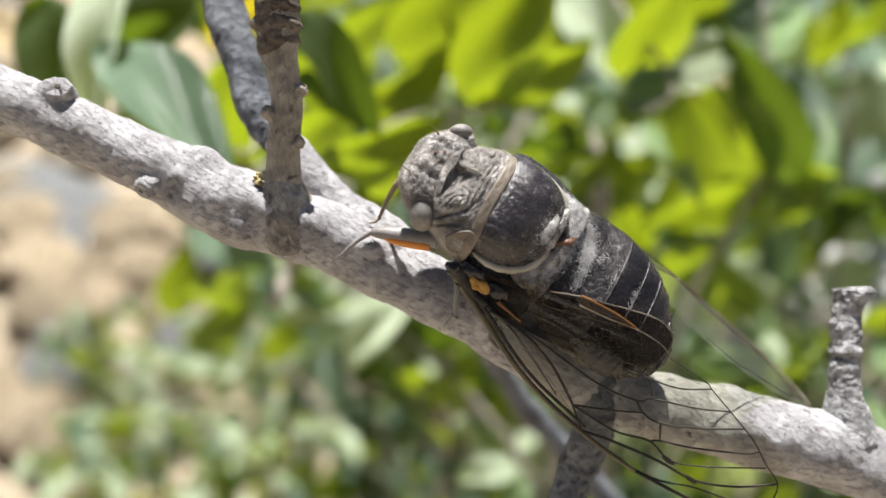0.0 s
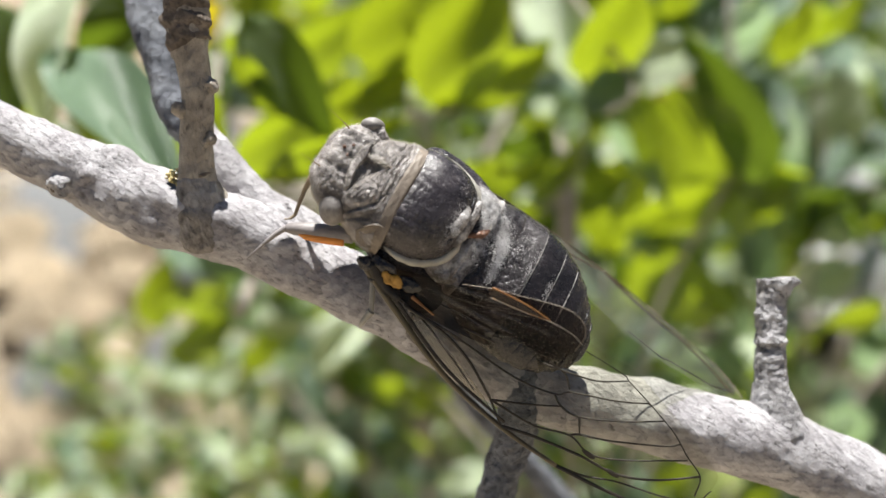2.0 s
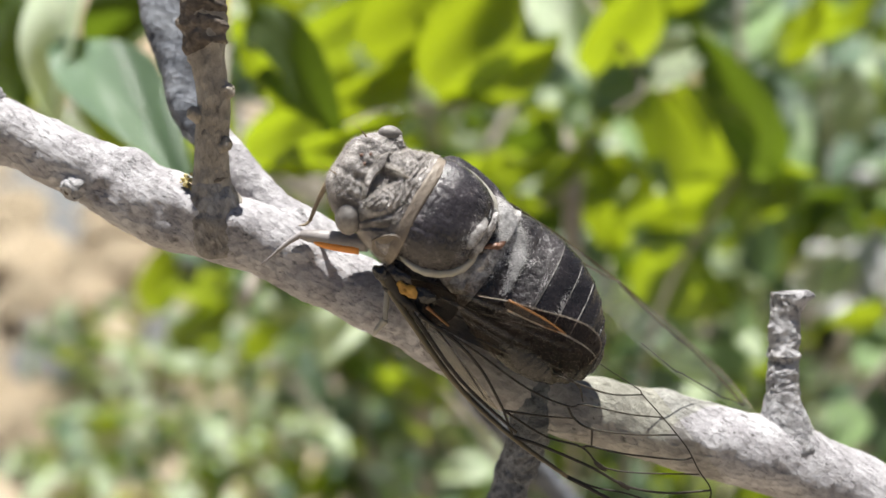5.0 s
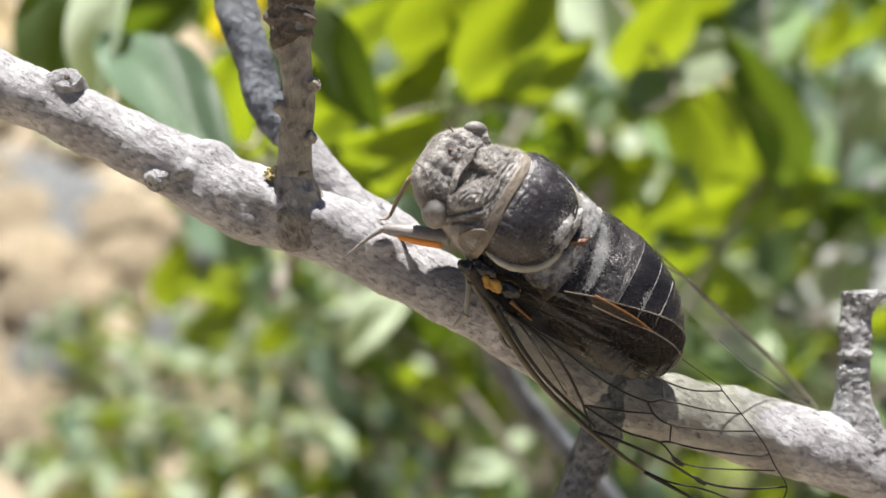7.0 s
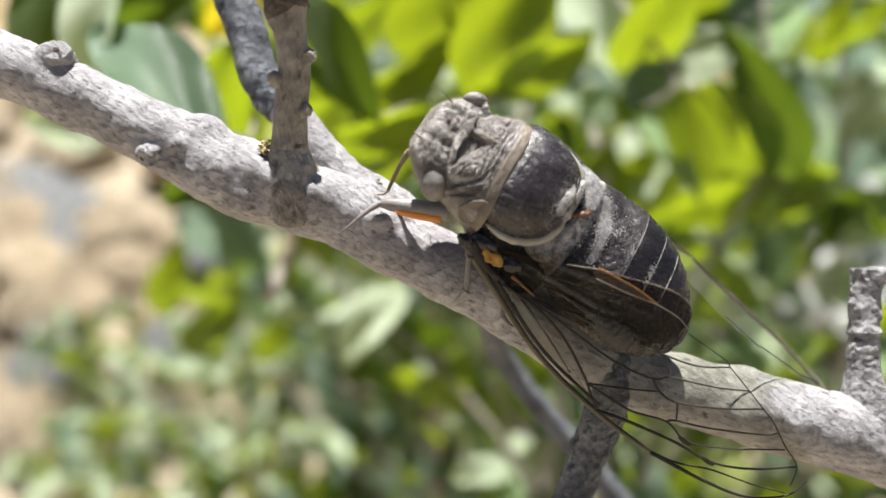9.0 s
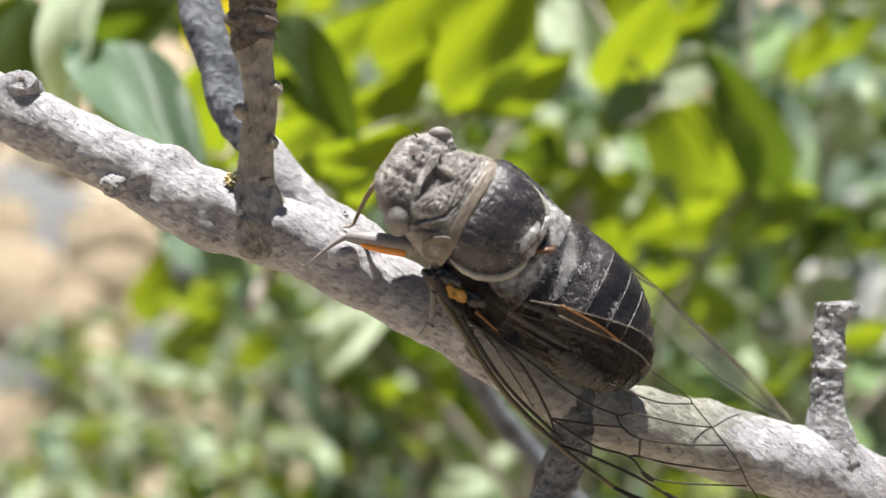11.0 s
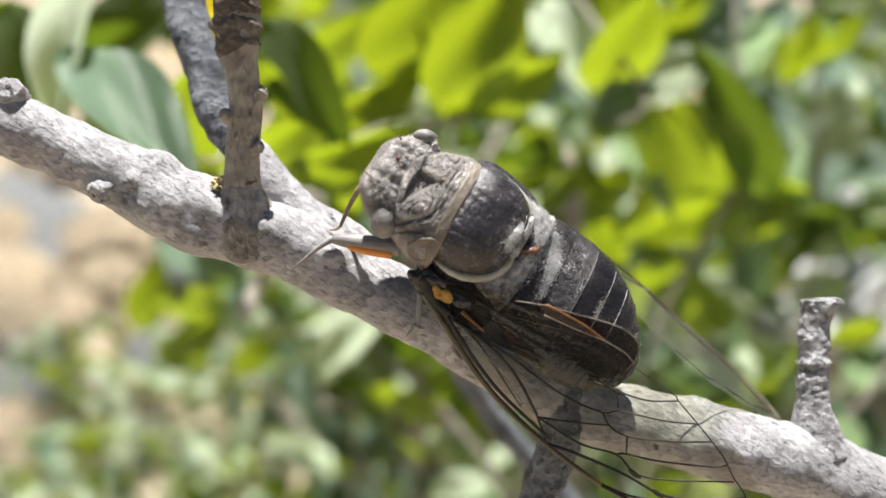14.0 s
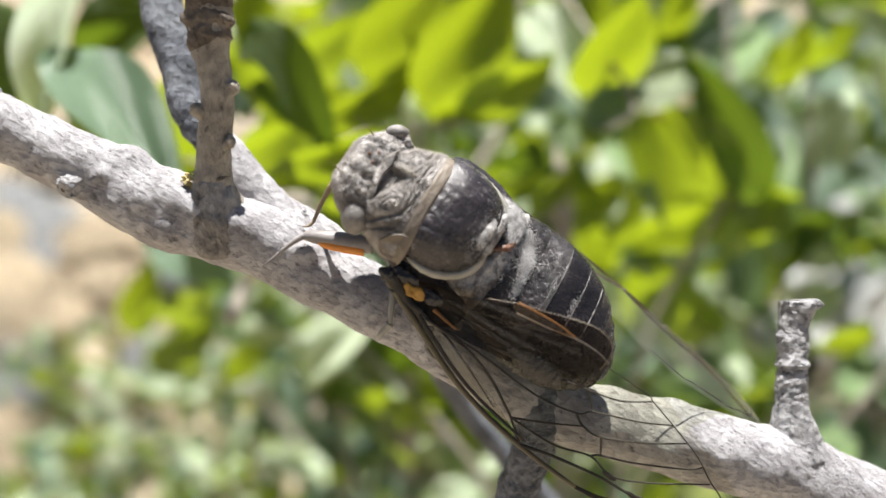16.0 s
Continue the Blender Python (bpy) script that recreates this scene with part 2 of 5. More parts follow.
def part(name, bm, material, parent, label="", smooth=True):
    """One mesh under a thing or a part; bm in the plant frame, mm."""
    top = parent
    while top.parent:
        top = top.parent
    base = Vector(top["base"])
    me = bpy.data.meshes.new(name)
    for v in bm.verts:
        v.co = (v.co - base) * MM
    bmesh.ops.recalc_face_normals(bm, faces=bm.faces)
    for f in bm.faces:
        f.smooth = smooth
    bm.to_mesh(me)
    bm.free()
    me.materials.append(material)
    ob = new(name, me)
    ob.parent = parent
    return tagged(ob, label)


def at_world(x, y, z):
    """A point of the world, in metres, in the plant frame, in mm."""
    return tuple(PLANT.inverted() @ Vector((x, y, z)) / MM)


def root(top, start, width):
    """A stem from a shrub's crown down into the ground."""
    foot = PLANT @ (Vector(start) * MM)
    rows = [(*start, width), (*at_world(foot.x * 1.02, foot.y + 0.015, foot.z * 0.5), width * 1.2), (*at_world(foot.x * 1.03, foot.y + 0.01, -0.06), width * 1.5)]
    if foot.z > 0.03:
        part("main_stem", tube(bmesh.new(), rows, 8, 10, ((0.4, 6),)), BARK_TWIG, top)


def spline(pts, n):
    """Catmull-Rom through rows of numbers, n steps a span."""
    p = [np.array(q, float) for q in pts]
    p = [2 * p[0] - p[1]] + p + [2 * p[-1] - p[-2]]
    out = []
    for i in range(1, len(p) - 2):
        for k in range(n):
            t = k / n
            out.append(0.5 * (2 * p[i] + (p[i + 1] - p[i - 1]) * t + (2 * p[i - 1] - 5 * p[i] + 4 * p[i + 1] - p[i + 2]) * t * t
                              + (3 * p[i] - p[i - 1] - 3 * p[i + 1] + p[i + 2]) * t ** 3))
    out.append(p[-2])
    return out


def tube(bm, rows, n=8, seg=24, rough=(), lumps=(), cap=True, squash=1.0):
    """A tube through rows (x, y, z, radius). rough: (amount, size) of noise; lumps: (x, y, z, reach, height)."""
    pts = spline(rows, n)
    side = Vector((0.3, 0.2, 1)).normalized()
    rings = []
    for i, q in enumerate(pts):
        a, b = pts[max(0, i - 1)], pts[min(len(pts) - 1, i + 1)]
        d = Vector(b[:3] - a[:3]).normalized()
        side = (side - d * side.dot(d)).normalized()
        up = d.cross(side)
        ring = []
        for k in range(seg):
            w = 2 * math.pi * k / seg
            out = side * math.cos(w) + up * math.sin(w) * squash
            c = Vector(q[:3])
            v = c + out * q[3]
            h = 0.0
            for amount, size in rough:
                h += amount * noise.noise(v / size)
            for x, y, z, reach, height in lumps:
                e = (v - Vector((x, y, z))).length / reach
                if e < 1:
                    h += height * (1 - e * e) ** 2
            ring.append(bm.verts.new(v + out * h))
        rings.append(ring)
    for r, s in zip(rings, rings[1:]):
        for k in range(seg):
            bm.faces.new((r[k], r[(k + 1) % seg], s[(k + 1) % seg], s[k]))
    if cap:
        bm.faces.new(rings[0])
        bm.faces.new(rings[-1])
    return bm


def ball(bm, at, size, turn=None, sub=3, rough=()):
    """An ellipsoid, with noise."""
    got = bmesh.ops.create_icosphere(bm, subdivisions=sub, radius=1.0)["verts"]
    for v in got:
        n = v.co.copy()
        v.co = Vector((n.x * size[0], n.y * size[1], n.z * size[2]))
        if turn is not None:
            v.co = turn @ v.co
        v.co += Vector(at)
        for amount, scale in rough:
            v.co += (turn @ n if turn is not None else n) * amount * noise.noise(v.co / scale)
    return got


# ---- ground ----
def ground():
    bm = bmesh.new()
    xs = [-200, -40, -10, -4] + [-2.5 + 0.05 * i for i in range(101)] + [4, 10, 40, 200]
    ys = [-200, -40, -10, -3] + [-1 + 0.05 * i for i in range(101)] + [6, 12, 40, 200]
    grid = [[bm.verts.new((x, y, 0.05 * noise.noise(Vector((x * 2, y * 2, 0))) + 0.02 * noise.noise(Vector((x * 9, y * 9, 3))))) for y in ys] for x in xs]
    for a, b in zip(grid, grid[1:]):
        for j in range(len(ys) - 1):
            bm.faces.new((a[j], b[j], b[j + 1], a[j + 1]))
    me = bpy.data.meshes.new("ground")
    for f in bm.faces:
        f.smooth = True
    bm.to_mesh(me)
    bm.free()
    me.materials.append(SOIL)
    tagged(new("ground", me), "dry stony tan soil under the shrubs", "ground", kind="structure")


ground()


def stones():
    rng = random.Random(4)
    shapes = []
    for k in range(6):
        bm = bmesh.new()
        ball(bm, (0, 0, 0), (1, 0.8 + 0.2 * rng.random(), 0.55 + 0.25 * rng.random()), None, 3, ((0.35, 0.9), (0.1, 0.3)))
        me = bpy.data.meshes.new("stone")
        for f in bm.faces:
            f.smooth = True
        bm.to_mesh(me)
        bm.free()
        shapes.append(me)
    greys = [me.copy() for me in shapes]
    for me in shapes:
        me.materials.append(STONE)
    for me in greys:
        me.materials.append(GREY_STONE)
    for k in range(290):
        y = 0.55 + 2.1 * rng.random()
        left = rng.random() < 0.75
        x = -y * (0.24 + 0.42 * rng.random()) - 0.03 if left else y * (-0.3 + 1.0 * rng.random())
        r = rng.uniform(0.018, 0.05) * (0.55 + 0.5 * y) * (1.25 if left else 1.0)
        grey = rng.random() < (0.08 if left else 0.05)
        ob = new("stone", rng.choice(greys if grey else shapes))
        ob.matrix_world = Matrix.LocRotScale((x, y, r * 0.35), Euler((rng.uniform(-0.4, 0.4), rng.uniform(-0.4, 0.4), rng.uniform(0, 6.3))), (r, r, r))
        tagged(ob, "weathered grey limestone rock on dry soil" if grey else "rounded tan limestone stone on dry soil", "stone", "stones on the ground")
    pale = shapes[1].copy()
    pale.materials.clear()
    pale.materials.append(PALE_STONE)
    for x, y, r in ((-0.66, 1.22, 0.12), (0.60, 1.05, 0.19), (0.72, 1.5, 0.2)):
        ob = new("rock_slab", pale if x > 0 else greys[1])
        ob.matrix_world = Matrix.LocRotScale((x, y, r * 0.15), Euler((0.05, 0.08, x)), (r * 1.5, r, r * 0.4))
        tagged(ob, "flat pale grey rock slab on dry soil", "rock")


stones()


# ---- the branch with its twigs ----
def bare_branch():
    top = thing("tree_branch", (-74.7, 26.9, -1), "pale grey bare branch with twigs and a broken stub", "branch")
    wood = ((0.5, 5.0), (0.14, 2.0), (0.10, 0.9), (0.06, 0.45))
    bm = tube(bmesh.new(), [(-150, 50, 4, 4.2), (-74.7, 26.9, -1.0, 3.89), (-62.9, 22.6, -1.5, 3.77), (-53.1, 18.2, -2.0, 3.66), (-46.5, 15.5, -2.4, 3.74),
                            (-39.9, 12.5, -2.8, 3.75), (-33.1, 9.1, -3.0, 4.05), (-26.3, 5.7, -3.0, 4.5), (-19.4, 3.3, -2.8, 4.37),
                            (-12.6, 0.9, -3.2, 4.11), (-5.8, -2.7, -3.6, 3.99), (1.1, -6.3, -4.0, 4.01), (8.0, -10.2, -4.4, 4.02),
                            (15.0, -14.7, -4.6, 4.03), (22.0, -18.4, -4.8, 4.04), (29.0, -20.0, -5.0, 4.25), (36.0, -21.7, -5.2, 4.47),
                            (43.2, -23.9, -5.5, 4.62), (50.4, -25.6, -6.0, 4.79), (57.7, -28.9, -6.5, 4.53), (68.6, -33.7, -7.0, 4.41),
                            (83.6, -39.4, -8.0, 4.30), (190, -82, -20, 4.8), (*at_world(0.30, 0.10, 0.40), 6), (*at_world(0.35, 0.13, 0.2), 8), (*at_world(0.36, 0.14, -0.05), 10)], 24, 72, wood,
              [(-45.9, 19.2, 0, 2.4, 1.6), (-34.8, 7.2, 0.8, 1.7, 1.3), (-28.4, 10.5, -2, 3.0, 1.0), (-23.6, 2.5, 0, 2.6, 0.9), (-9.2, 4.4, -3.5, 2.6, 0.9),
               (-31, 8.5, 0.8, 1.4, 0.7), (-18.6, 4.4, 0.8, 4.0, 1.0), (-15.2, 3.0, 0.4, 2.6, 0.6), (-22.5, 5.5, 0.4, 2.6, 0.5), (52, -20.5, -3, 4, 0.9), (-8, 0.5, 0.5, 2.2, 0.5)])
    limb = part("main_limb", bm, BARK, top, "pale grey bark with warts and leaf scars")
    for at, size in (((-24.3, 2.2, 0.7), (0.9, 0.6, 0.6)),
                     ((-9.3, 4.6, -2.6), (1.3, 0.8, 0.9)), ((-28.3, 10.4, -1.2), (1.6, 0.6, 0.8)), ((-22.4, 4.6, 1.2), (0.6, 1.0, 0.5))):
        bm = bmesh.new()
        ball(bm, Vector(at) - Vector((0, 0, 0.35)), [0.72 * c for c in size], None, 4, ((0.35, 0.8), (0.2, 0.3)))
        part("bud_scar", bm, BARK, limb, "wrinkled bud scar")
    for at, out, size in (((-45.2, 18.3, -0.7), (0.12, 0.45, 0.9), 1.7), ((-34.6, 7.4, 0.2), (-0.5, -0.6, 0.62), 1.25)):
        at, out = Vector(at), Vector(out).normalized()
        bm = tube(bmesh.new(), [(*(at - out * size), size * 1.15), (*at, size), (*(at + out * size * 0.6), size * 1.0), (*(at + out * size * 0.9), size * 0.8), (*(at + out * size * 0.85), size * 0.45), (*(at + out * size * 0.6), size * 0.2)], 8, 28,
                  ((0.3, 1.2), (0.2, 0.45)))
        knot = part("knot", bm, BARK if size > 1.5 else BARK_STUB, limb, "round hollow knot" if size > 1.5 else "rugged dark knot")
        bm = bmesh.new()
        ball(bm, at + out * size * 0.72, (size * 0.3,) * 3, None, 3, ((0.1, 0.3),))
        part("hollow", bm, BARK_DARK, knot, "dark hollow")
    bm = tube(bmesh.new(), [(-4.0, -0.6, -4.6, 2.2), (-8.0, 2.7, -5.0, 2.3), (-11.9, 4.7, -6.0, 2.4), (-15.5, 7.8, -7.0, 2.35), (-18.4, 11.6, -8.0, 2.3), (-21.3, 14.8, -9.0, 2.4)], 16, 48, ((0.3, 4), (0.16, 1.2), (0.06, 0.5)))
    part("fork", bm, BARK, top)
    bm = tube(bmesh.new(), [(-21.0, 14.2, -8.8, 2.5), (-24.0, 17.6, -10.0, 2.48), (-26.2, 23.9, -12.0, 2.53), (-28.7, 30.4, -14.0, 2.73), (-30.7, 37.0, -16.0, 2.77),
                            (-34.6, 51.1, -20.0, 2.87), (-45, 90, -34, 3)], 24, 48, ((0.35, 4), (0.12, 1.1)), [(-25.5, 19.5, -9.5, 1.8, 0.5)])
    for c in bm.verts:
        c.co += Vector((0.05, 0.03, 0.07)) * math.sin(c.co.y * 2.1 + 0.5 * c.co.x + 2 * noise.noise(c.co / 3))
    part("rear_twig", bm, BARK_SHADED, top, "ridged bark with blue-grey shade in its colour")
    bm = tube(bmesh.new(), [(-18.3, 2.2, -3.0, 3.9), (-18.5, 4.0, -2.1, 3.75), (-18.65, 5.4, -1.3, 3.25), (-18.75, 6.8, -0.6, 2.6), (-18.8, 8.5, 0.0, 2.12), (-18.5, 12.6, 1.0, 1.91), (-18.0, 17.0, 2.0, 1.82),
                            (-18.4, 20.8, 2.5, 1.88), (-18.9, 24.6, 2.7, 2.33), (-18.9, 27.8, 3.0, 2.32), (-19.2, 32.1, 3.5, 2.18), (-19.4, 37, 4.8, 2.05), (-20.0, 48, 9.0, 1.95), (-22.0, 75, 21.0, 1.6), (-23.0, 96, 30.0, 0.8)],
              20, 40, ((0.14, 2.5), (0.05, 0.8)),
              [(-16.3, 18.3, 2.5, 1.1, 0.9), (-20.3, 15.7, 2.5, 1.0, 0.9), (-16.6, 12.2, 1.5, 0.9, 0.55), (-21.0, 25.5, 3.0, 1.1, 0.6), (-20.2, 21.8, 2.8, 0.9, 0.5),
               (-16.6, 26.0, 3.4, 1.4, 0.5), (-18.8, 8.3, 2.2, 1.5, 0.35), (-17.5, 23.3, 4.8, 1.4, 0.4), (-20, 28.5, 5, 1.5, 0.5), (-16.7, 29.5, 4, 1.2, 0.5)])
    twig = part("upright_twig", bm, BARK_TWIG, top, "brown-grey twig with leaf-scar knobs")
    bm = tube(bmesh.new(), [(-18.0, 1.2, -2.6, 3.7), (-18.1, 2.0, -2.1, 3.8), (-18.3, 3.0, -1.4, 3.7), (-18.5, 4.3, -0.7, 3.3), (-18.65, 5.8, -0.35, 2.75), (-18.75, 7.2, -0.1, 2.35), (-18.8, 8.2, -0.05, 2.0)], 12, 48,
              ((0.3, 2.0), (0.16, 0.8)))
    part("twig_foot", bm, BARK_FOOT, twig, "pale bark flaring into the branch")
    bm = tube(bmesh.new(), [(-18.6, 22.6, 2.6, 1.9), (-18.8, 23.3, 2.7, 2.55), (-18.9, 24.6, 2.75, 2.35), (-18.9, 25.4, 2.8, 2.7), (-18.9, 26.6, 2.9, 2.4), (-18.9, 27.4, 3.0, 2.65),
                            (-19.0, 29.0, 3.1, 2.35), (-19.1, 30.0, 3.2, 2.6), (-19.3, 33, 3.5, 2.3)], 10, 40, ((0.35, 1.5), (0.2, 0.6)), [(-16.4, 25.0, 3.6, 1.2, 0.5), (-21.2, 25.6, 3, 1.2, 0.6)])
    part("knuckle", bm, BARK_DARK, twig, "dark ringed growth scars")
    for foot, tip, r in (((-16.9, 17.9, 2.4), (-15.75, 18.4, 2.8), 0.85), ((-19.5, 15.3, 2.6), (-20.5, 15.9, 3.0), 0.75), ((-17.2, 12.0, 1.8), (-16.2, 12.5, 2.1), 0.7), ((-19.6, 21.3, 2.8), (-20.4, 22.0, 3.0), 0.6)):
        a, b = Vector(foot), Vector(tip)
        bm = tube(bmesh.new(), [(*(a - (b - a) * 0.4), r * 1.05), (*a, r), (*(a + (b - a) * 0.7), r), (*b, r * 0.8), (*(b + (b - a) * 0.12), r * 0.35)], 8, 24, ((0.25, 0.8), (0.12, 0.35)))
        scar = part("leaf_scar", bm, BARK_TWIG, twig, "knob left by a fallen leaf")
        bm = bmesh.new()
        ball(bm, b + (b - a) * 0.02, (r * 0.3, r * 0.3, r * 0.3), None, 2)
        part("pith", bm, BARK_DARK, scar, "dark pith")
    bm = tube(bmesh.new(), [(-20.4, 8.3, 0.6, 0.2), (-19.7, 8.0, 1.55, 0.28), (-18.6, 7.9, 1.85, 0.32), (-17.5, 8.3, 1.45, 0.25), (-16.9, 8.6, 0.6, 0.18)], 6, 8, ((0.12, 0.4),))
    part("ring_scar", bm, BARK_DARK, twig, "dark scar ring round the twig's foot")
    bm = tube(bmesh.new(), [(50.2, -23.7, -5.5, 3.9), (49.6, -19.1, -5.0, 2.4), (49.5, -16.9, -5.0, 1.95), (49.5, -15.9, -5.0, 1.85), (49.5, -14.2, -5.0, 1.85), (49.6, -13.2, -5.0, 1.75), (49.6, -12.6, -5.0, 2.0), (49.6, -11.8, -5.0, 1.75),
                            (49.7, -10.0, -5.1, 1.85), (49.8, -8.6, -5.2, 1.7), (50.0, -7.2, -5.3, 1.8), (50.3, -5.9, -5.3, 2.1), (50.4, -5.1, -5.3, 2.15), (50.4, -4.85, -5.3, 1.6), (50.4, -5.0, -5.3, 0.5)], 10, 48, ((0.16, 1.6), (0.14, 0.6), (0.08, 0.3)),
              [(47.7, -9.0, -4.6, 0.9, 0.9), (52.6, -5.2, -4.9, 1.0, 0.9), (48.6, -12, -3, 1.0, 0.3), (51.0, -10.5, -3.6, 0.9, 0.3)])
    part("broken_stub", bm, BARK_STUB, top, "snapped grey stub with rough bark")
    bm = tube(bmesh.new(), [(19.6, -14.6, -3.6, 1.9), (19.2, -16.4, -2.9, 2.3), (18.9, -19.2, -3.2, 2.5), (18.0, -24.0, -5.4, 2.45), (16.6, -29.3, -8.0, 2.37), (14.9, -34.7, -9.0, 2.32),
                            (13.0, -41.9, -11.0, 2.21), (8, -70, -18, 2)], 16, 44, ((0.4, 2), (0.3, 0.8)), [(14.3, -29.5, -6.5, 1.3, 0.8)])
    part("hanging_twig", bm, BARK_SHADED, top, "lichened twig coloured blue-grey for shade")
    bm = tube(bmesh.new(), [(2, -6, -7, 1.6), (5, -10, -24, 1.7), (9.0, -19.6, -50.0, 1.9), (16.5, -30.4, -58.0, 2.1), (25.6, -40.8, -62.0, 2.3), (34.5, -52.0, -66.0, 2.5),
                            (48, -71, -70.0, 2.9), (100, -170, -90, 4.5)], 10, 24, ((0.4, 4),))
    part("rear_limb", bm, BARK_SHADED, top, "grey rear limb behind the branch")
    bm = bmesh.new()
    rng = random.Random(2)
    for k in range(46):
        r = rng.uniform(0.1, 0.3)
        ball(bm, (-21.4 + rng.gauss(0, 0.4), 8.6 + rng.gauss(0, 0.4) - 0.025 * k, 0.4 + rng.gauss(0, 0.3)), (r, r * 0.9, r * 0.7), None, 2, ((0.12, 0.2),))
    part("lichen", bm, LICHEN, top, "crust of yellow lichen")


bare_branch()


# ---- the cicada ----
# Body frame: s from the line of the eyes to the tail, t to its far side, n out of its back; mm.
ORIGIN = Vector((0, 9, 4.3))
AX, TX, NX = Vector((0.81, -0.56, -0.18)), Vector((0.514, 0.822, -0.247)), Vector((0.286, 0.108, 0.954))
TURN = Matrix((AX, TX, NX)).transposed()


def B(s, t, n):
    t -= 0.003 * max(0.0, s - 14) ** 2 + 0.16 * max(0.0, s - 14)
    n += 0.28 * max(0.0, s - 20)
    return ORIGIN + AX * s + TX * t + NX * n


def loft(bm, rows, seg=48, n=6, power=0.85, relief=None, shift=0.0, far=1.0, bend=None):
    """Rounded sections across the body: rows of (s, middle n, half width, height up, height down); far scales the far half."""
    rings = []
    for s, mid, half, up, down in spline(rows, n):
        ring = []
        for k in range(seg):
            w = 2 * math.pi * k / seg
            c, d = math.cos(w), math.sin(w)
            c, d = math.copysign(abs(c) ** power, c), math.copysign(abs(d) ** power, d)
            t, h = half * c * (far if c > 0 else 1.0), mid + (up if d > 0 else down) * d
            at = s + (bend(s, t) if bend else 0.0)
            if relief and d > 0:
                h += relief(at, t + (shift if bend else 0.0))
            ring.append(bm.verts.new(B(at, t + shift, h)))
        rings.append(ring)
    for r, q in zip(rings, rings[1:]):
        for k in range(seg):
            bm.faces.new((r[k], r[(k + 1) % seg], q[(k + 1) % seg], q[k]))
    bm.faces.new(rings[0])
    bm.faces.new(rings[-1])
    return bm


def groove(s, t, s0, t0, s1, t1, width, depth):
    """A furrow along a line across the back."""
    d = Vector((s1 - s0, t1 - t0))
    k = max(0.0, min(1.0, Vector((s - s0, t - t0)).dot(d) / d.length_squared))
    e = (Vector((s - s0, t - t0)) - d * k).length / width
    return -depth * math.exp(-e * e)


def ridge(s, t, s0, t0, s1, t1, width, height):
    return -groove(s, t, s0, t0, s1, t1, width, height)


def pronotum_bend(s, t):
    """The shield's front edge runs back towards the sides; its rear edge nearly straight across."""
    k = max(0.0, min(1.0, (5.0 - s) / 5.3))
    front = (0.05 if t < 0 else 0.17) * t * t
    return k * front + (1 - k) * (0.018 * t * t if t < 0 else 0.0)


def pronotum_relief(s, t):
    """Furrows of the shield: a sunken triangle on each side of the midline, a coiled swelling, then slanting folds."""
    a = 0.45 - abs(t - 0.45)
    q = Vector((s, a, 0))
    tri = max(0.0, min((s - 0.35 - 0.12 * (a + 1.1) ** 2) / 0.25, (0.15 - a - 0.10 * (s - 2.7)) / 0.35, ((a + 3.75) - (s - 0.75) * 1.95) / 0.4, 1.0))
    h = -0.7 * tri * (0.75 + 0.25 * min(1.0, max(0.0, (2.8 - s) / 2)))
    h += groove(s, a, 0.8, -3.75, 2.6, -0.15, 0.16, 0.45)
    # the coil
    u = Vector((s - 2.55, a + 3.45))
    e1, e2 = u.dot(Vector((0.5, 0.866))) / 1.85, u.dot(Vector((0.866, -0.5))) / 0.95
    d = math.hypot(e1, e2)
    if d < 1.6:
        h += 0.34 * math.exp(-(d / 0.95) ** 4) - 0.17 * (0.5 + 0.5 * math.cos(d * 14)) * math.exp(-(d / 1.05) ** 6)
    h += groove(s, a, 1.9, -5.7, 3.0, -4.7, 0.18, 0.5) + groove(s, a, 3.0, -4.7, 4.1, -3.5, 0.16, 0.38) + groove(s, a, 4.1, -3.5, 4.5, -1.9, 0.12, 0.25)
    h += groove(s, a, 2.3, -6.3, 4.3, -5.2, 0.2, 0.3) + ridge(s, a, 2.9, -5.4, 4.3, -4.2, 0.2, 0.2)
    # striae beside the collar
    band = math.exp(-((s - 4.0 - 0.02 * t * t) / 0.75) ** 2) * max(0.0, min(1.0, (a + 4.6) / 1.5))
    h += 0.06 * band * math.sin(11 * (s + 0.10 * a) + 1.5 * noise.noise(Vector((s, t * 0.7, 3))))
    h += 0.10 * math.exp(-((a - 0.45) / 0.16) ** 2) * max(0.0, min(1.0, (s - 0.6) / 0.6, (3.9 - s) / 0.6))
    h += 0.10 * noise.noise(Vector((s * 1.4, t * 1.4, 0))) + 0.10 * noise.noise(Vector((s * 3.4, t * 3.4, 2)))
    return h + 0.055 * noise.noise(Vector((s * 8, t * 8, 4))) + 0.03 * noise.noise(Vector((s * 16, t * 16, 6)))


def head_relief(s, t):
    h = -0.22 * math.exp(-((abs(t - 0.3) - 1.9) / 0.35) ** 2) - 0.18 * math.exp(-((t - 0.3) / 0.25) ** 2)
    h += 0.10 * math.sin(6.0 * t + 2 * noise.noise(Vector((s, t, 1)))) * math.exp(-((s + 0.2) / 0.9) ** 2) * (0.3 + 0.7 * (t < -2.2))
    h += 0.16 * noise.noise(Vector((s * 1.8, t * 1.8, 5))) + 0.14 * abs(noise.noise(Vector((s * 3.6, t * 3.6, 7))))
    return h + 0.07 * noise.noise(Vector((s * 8, t * 8, 4))) + 0.04 * noise.noise(Vector((s * 16, t * 16, 6)))


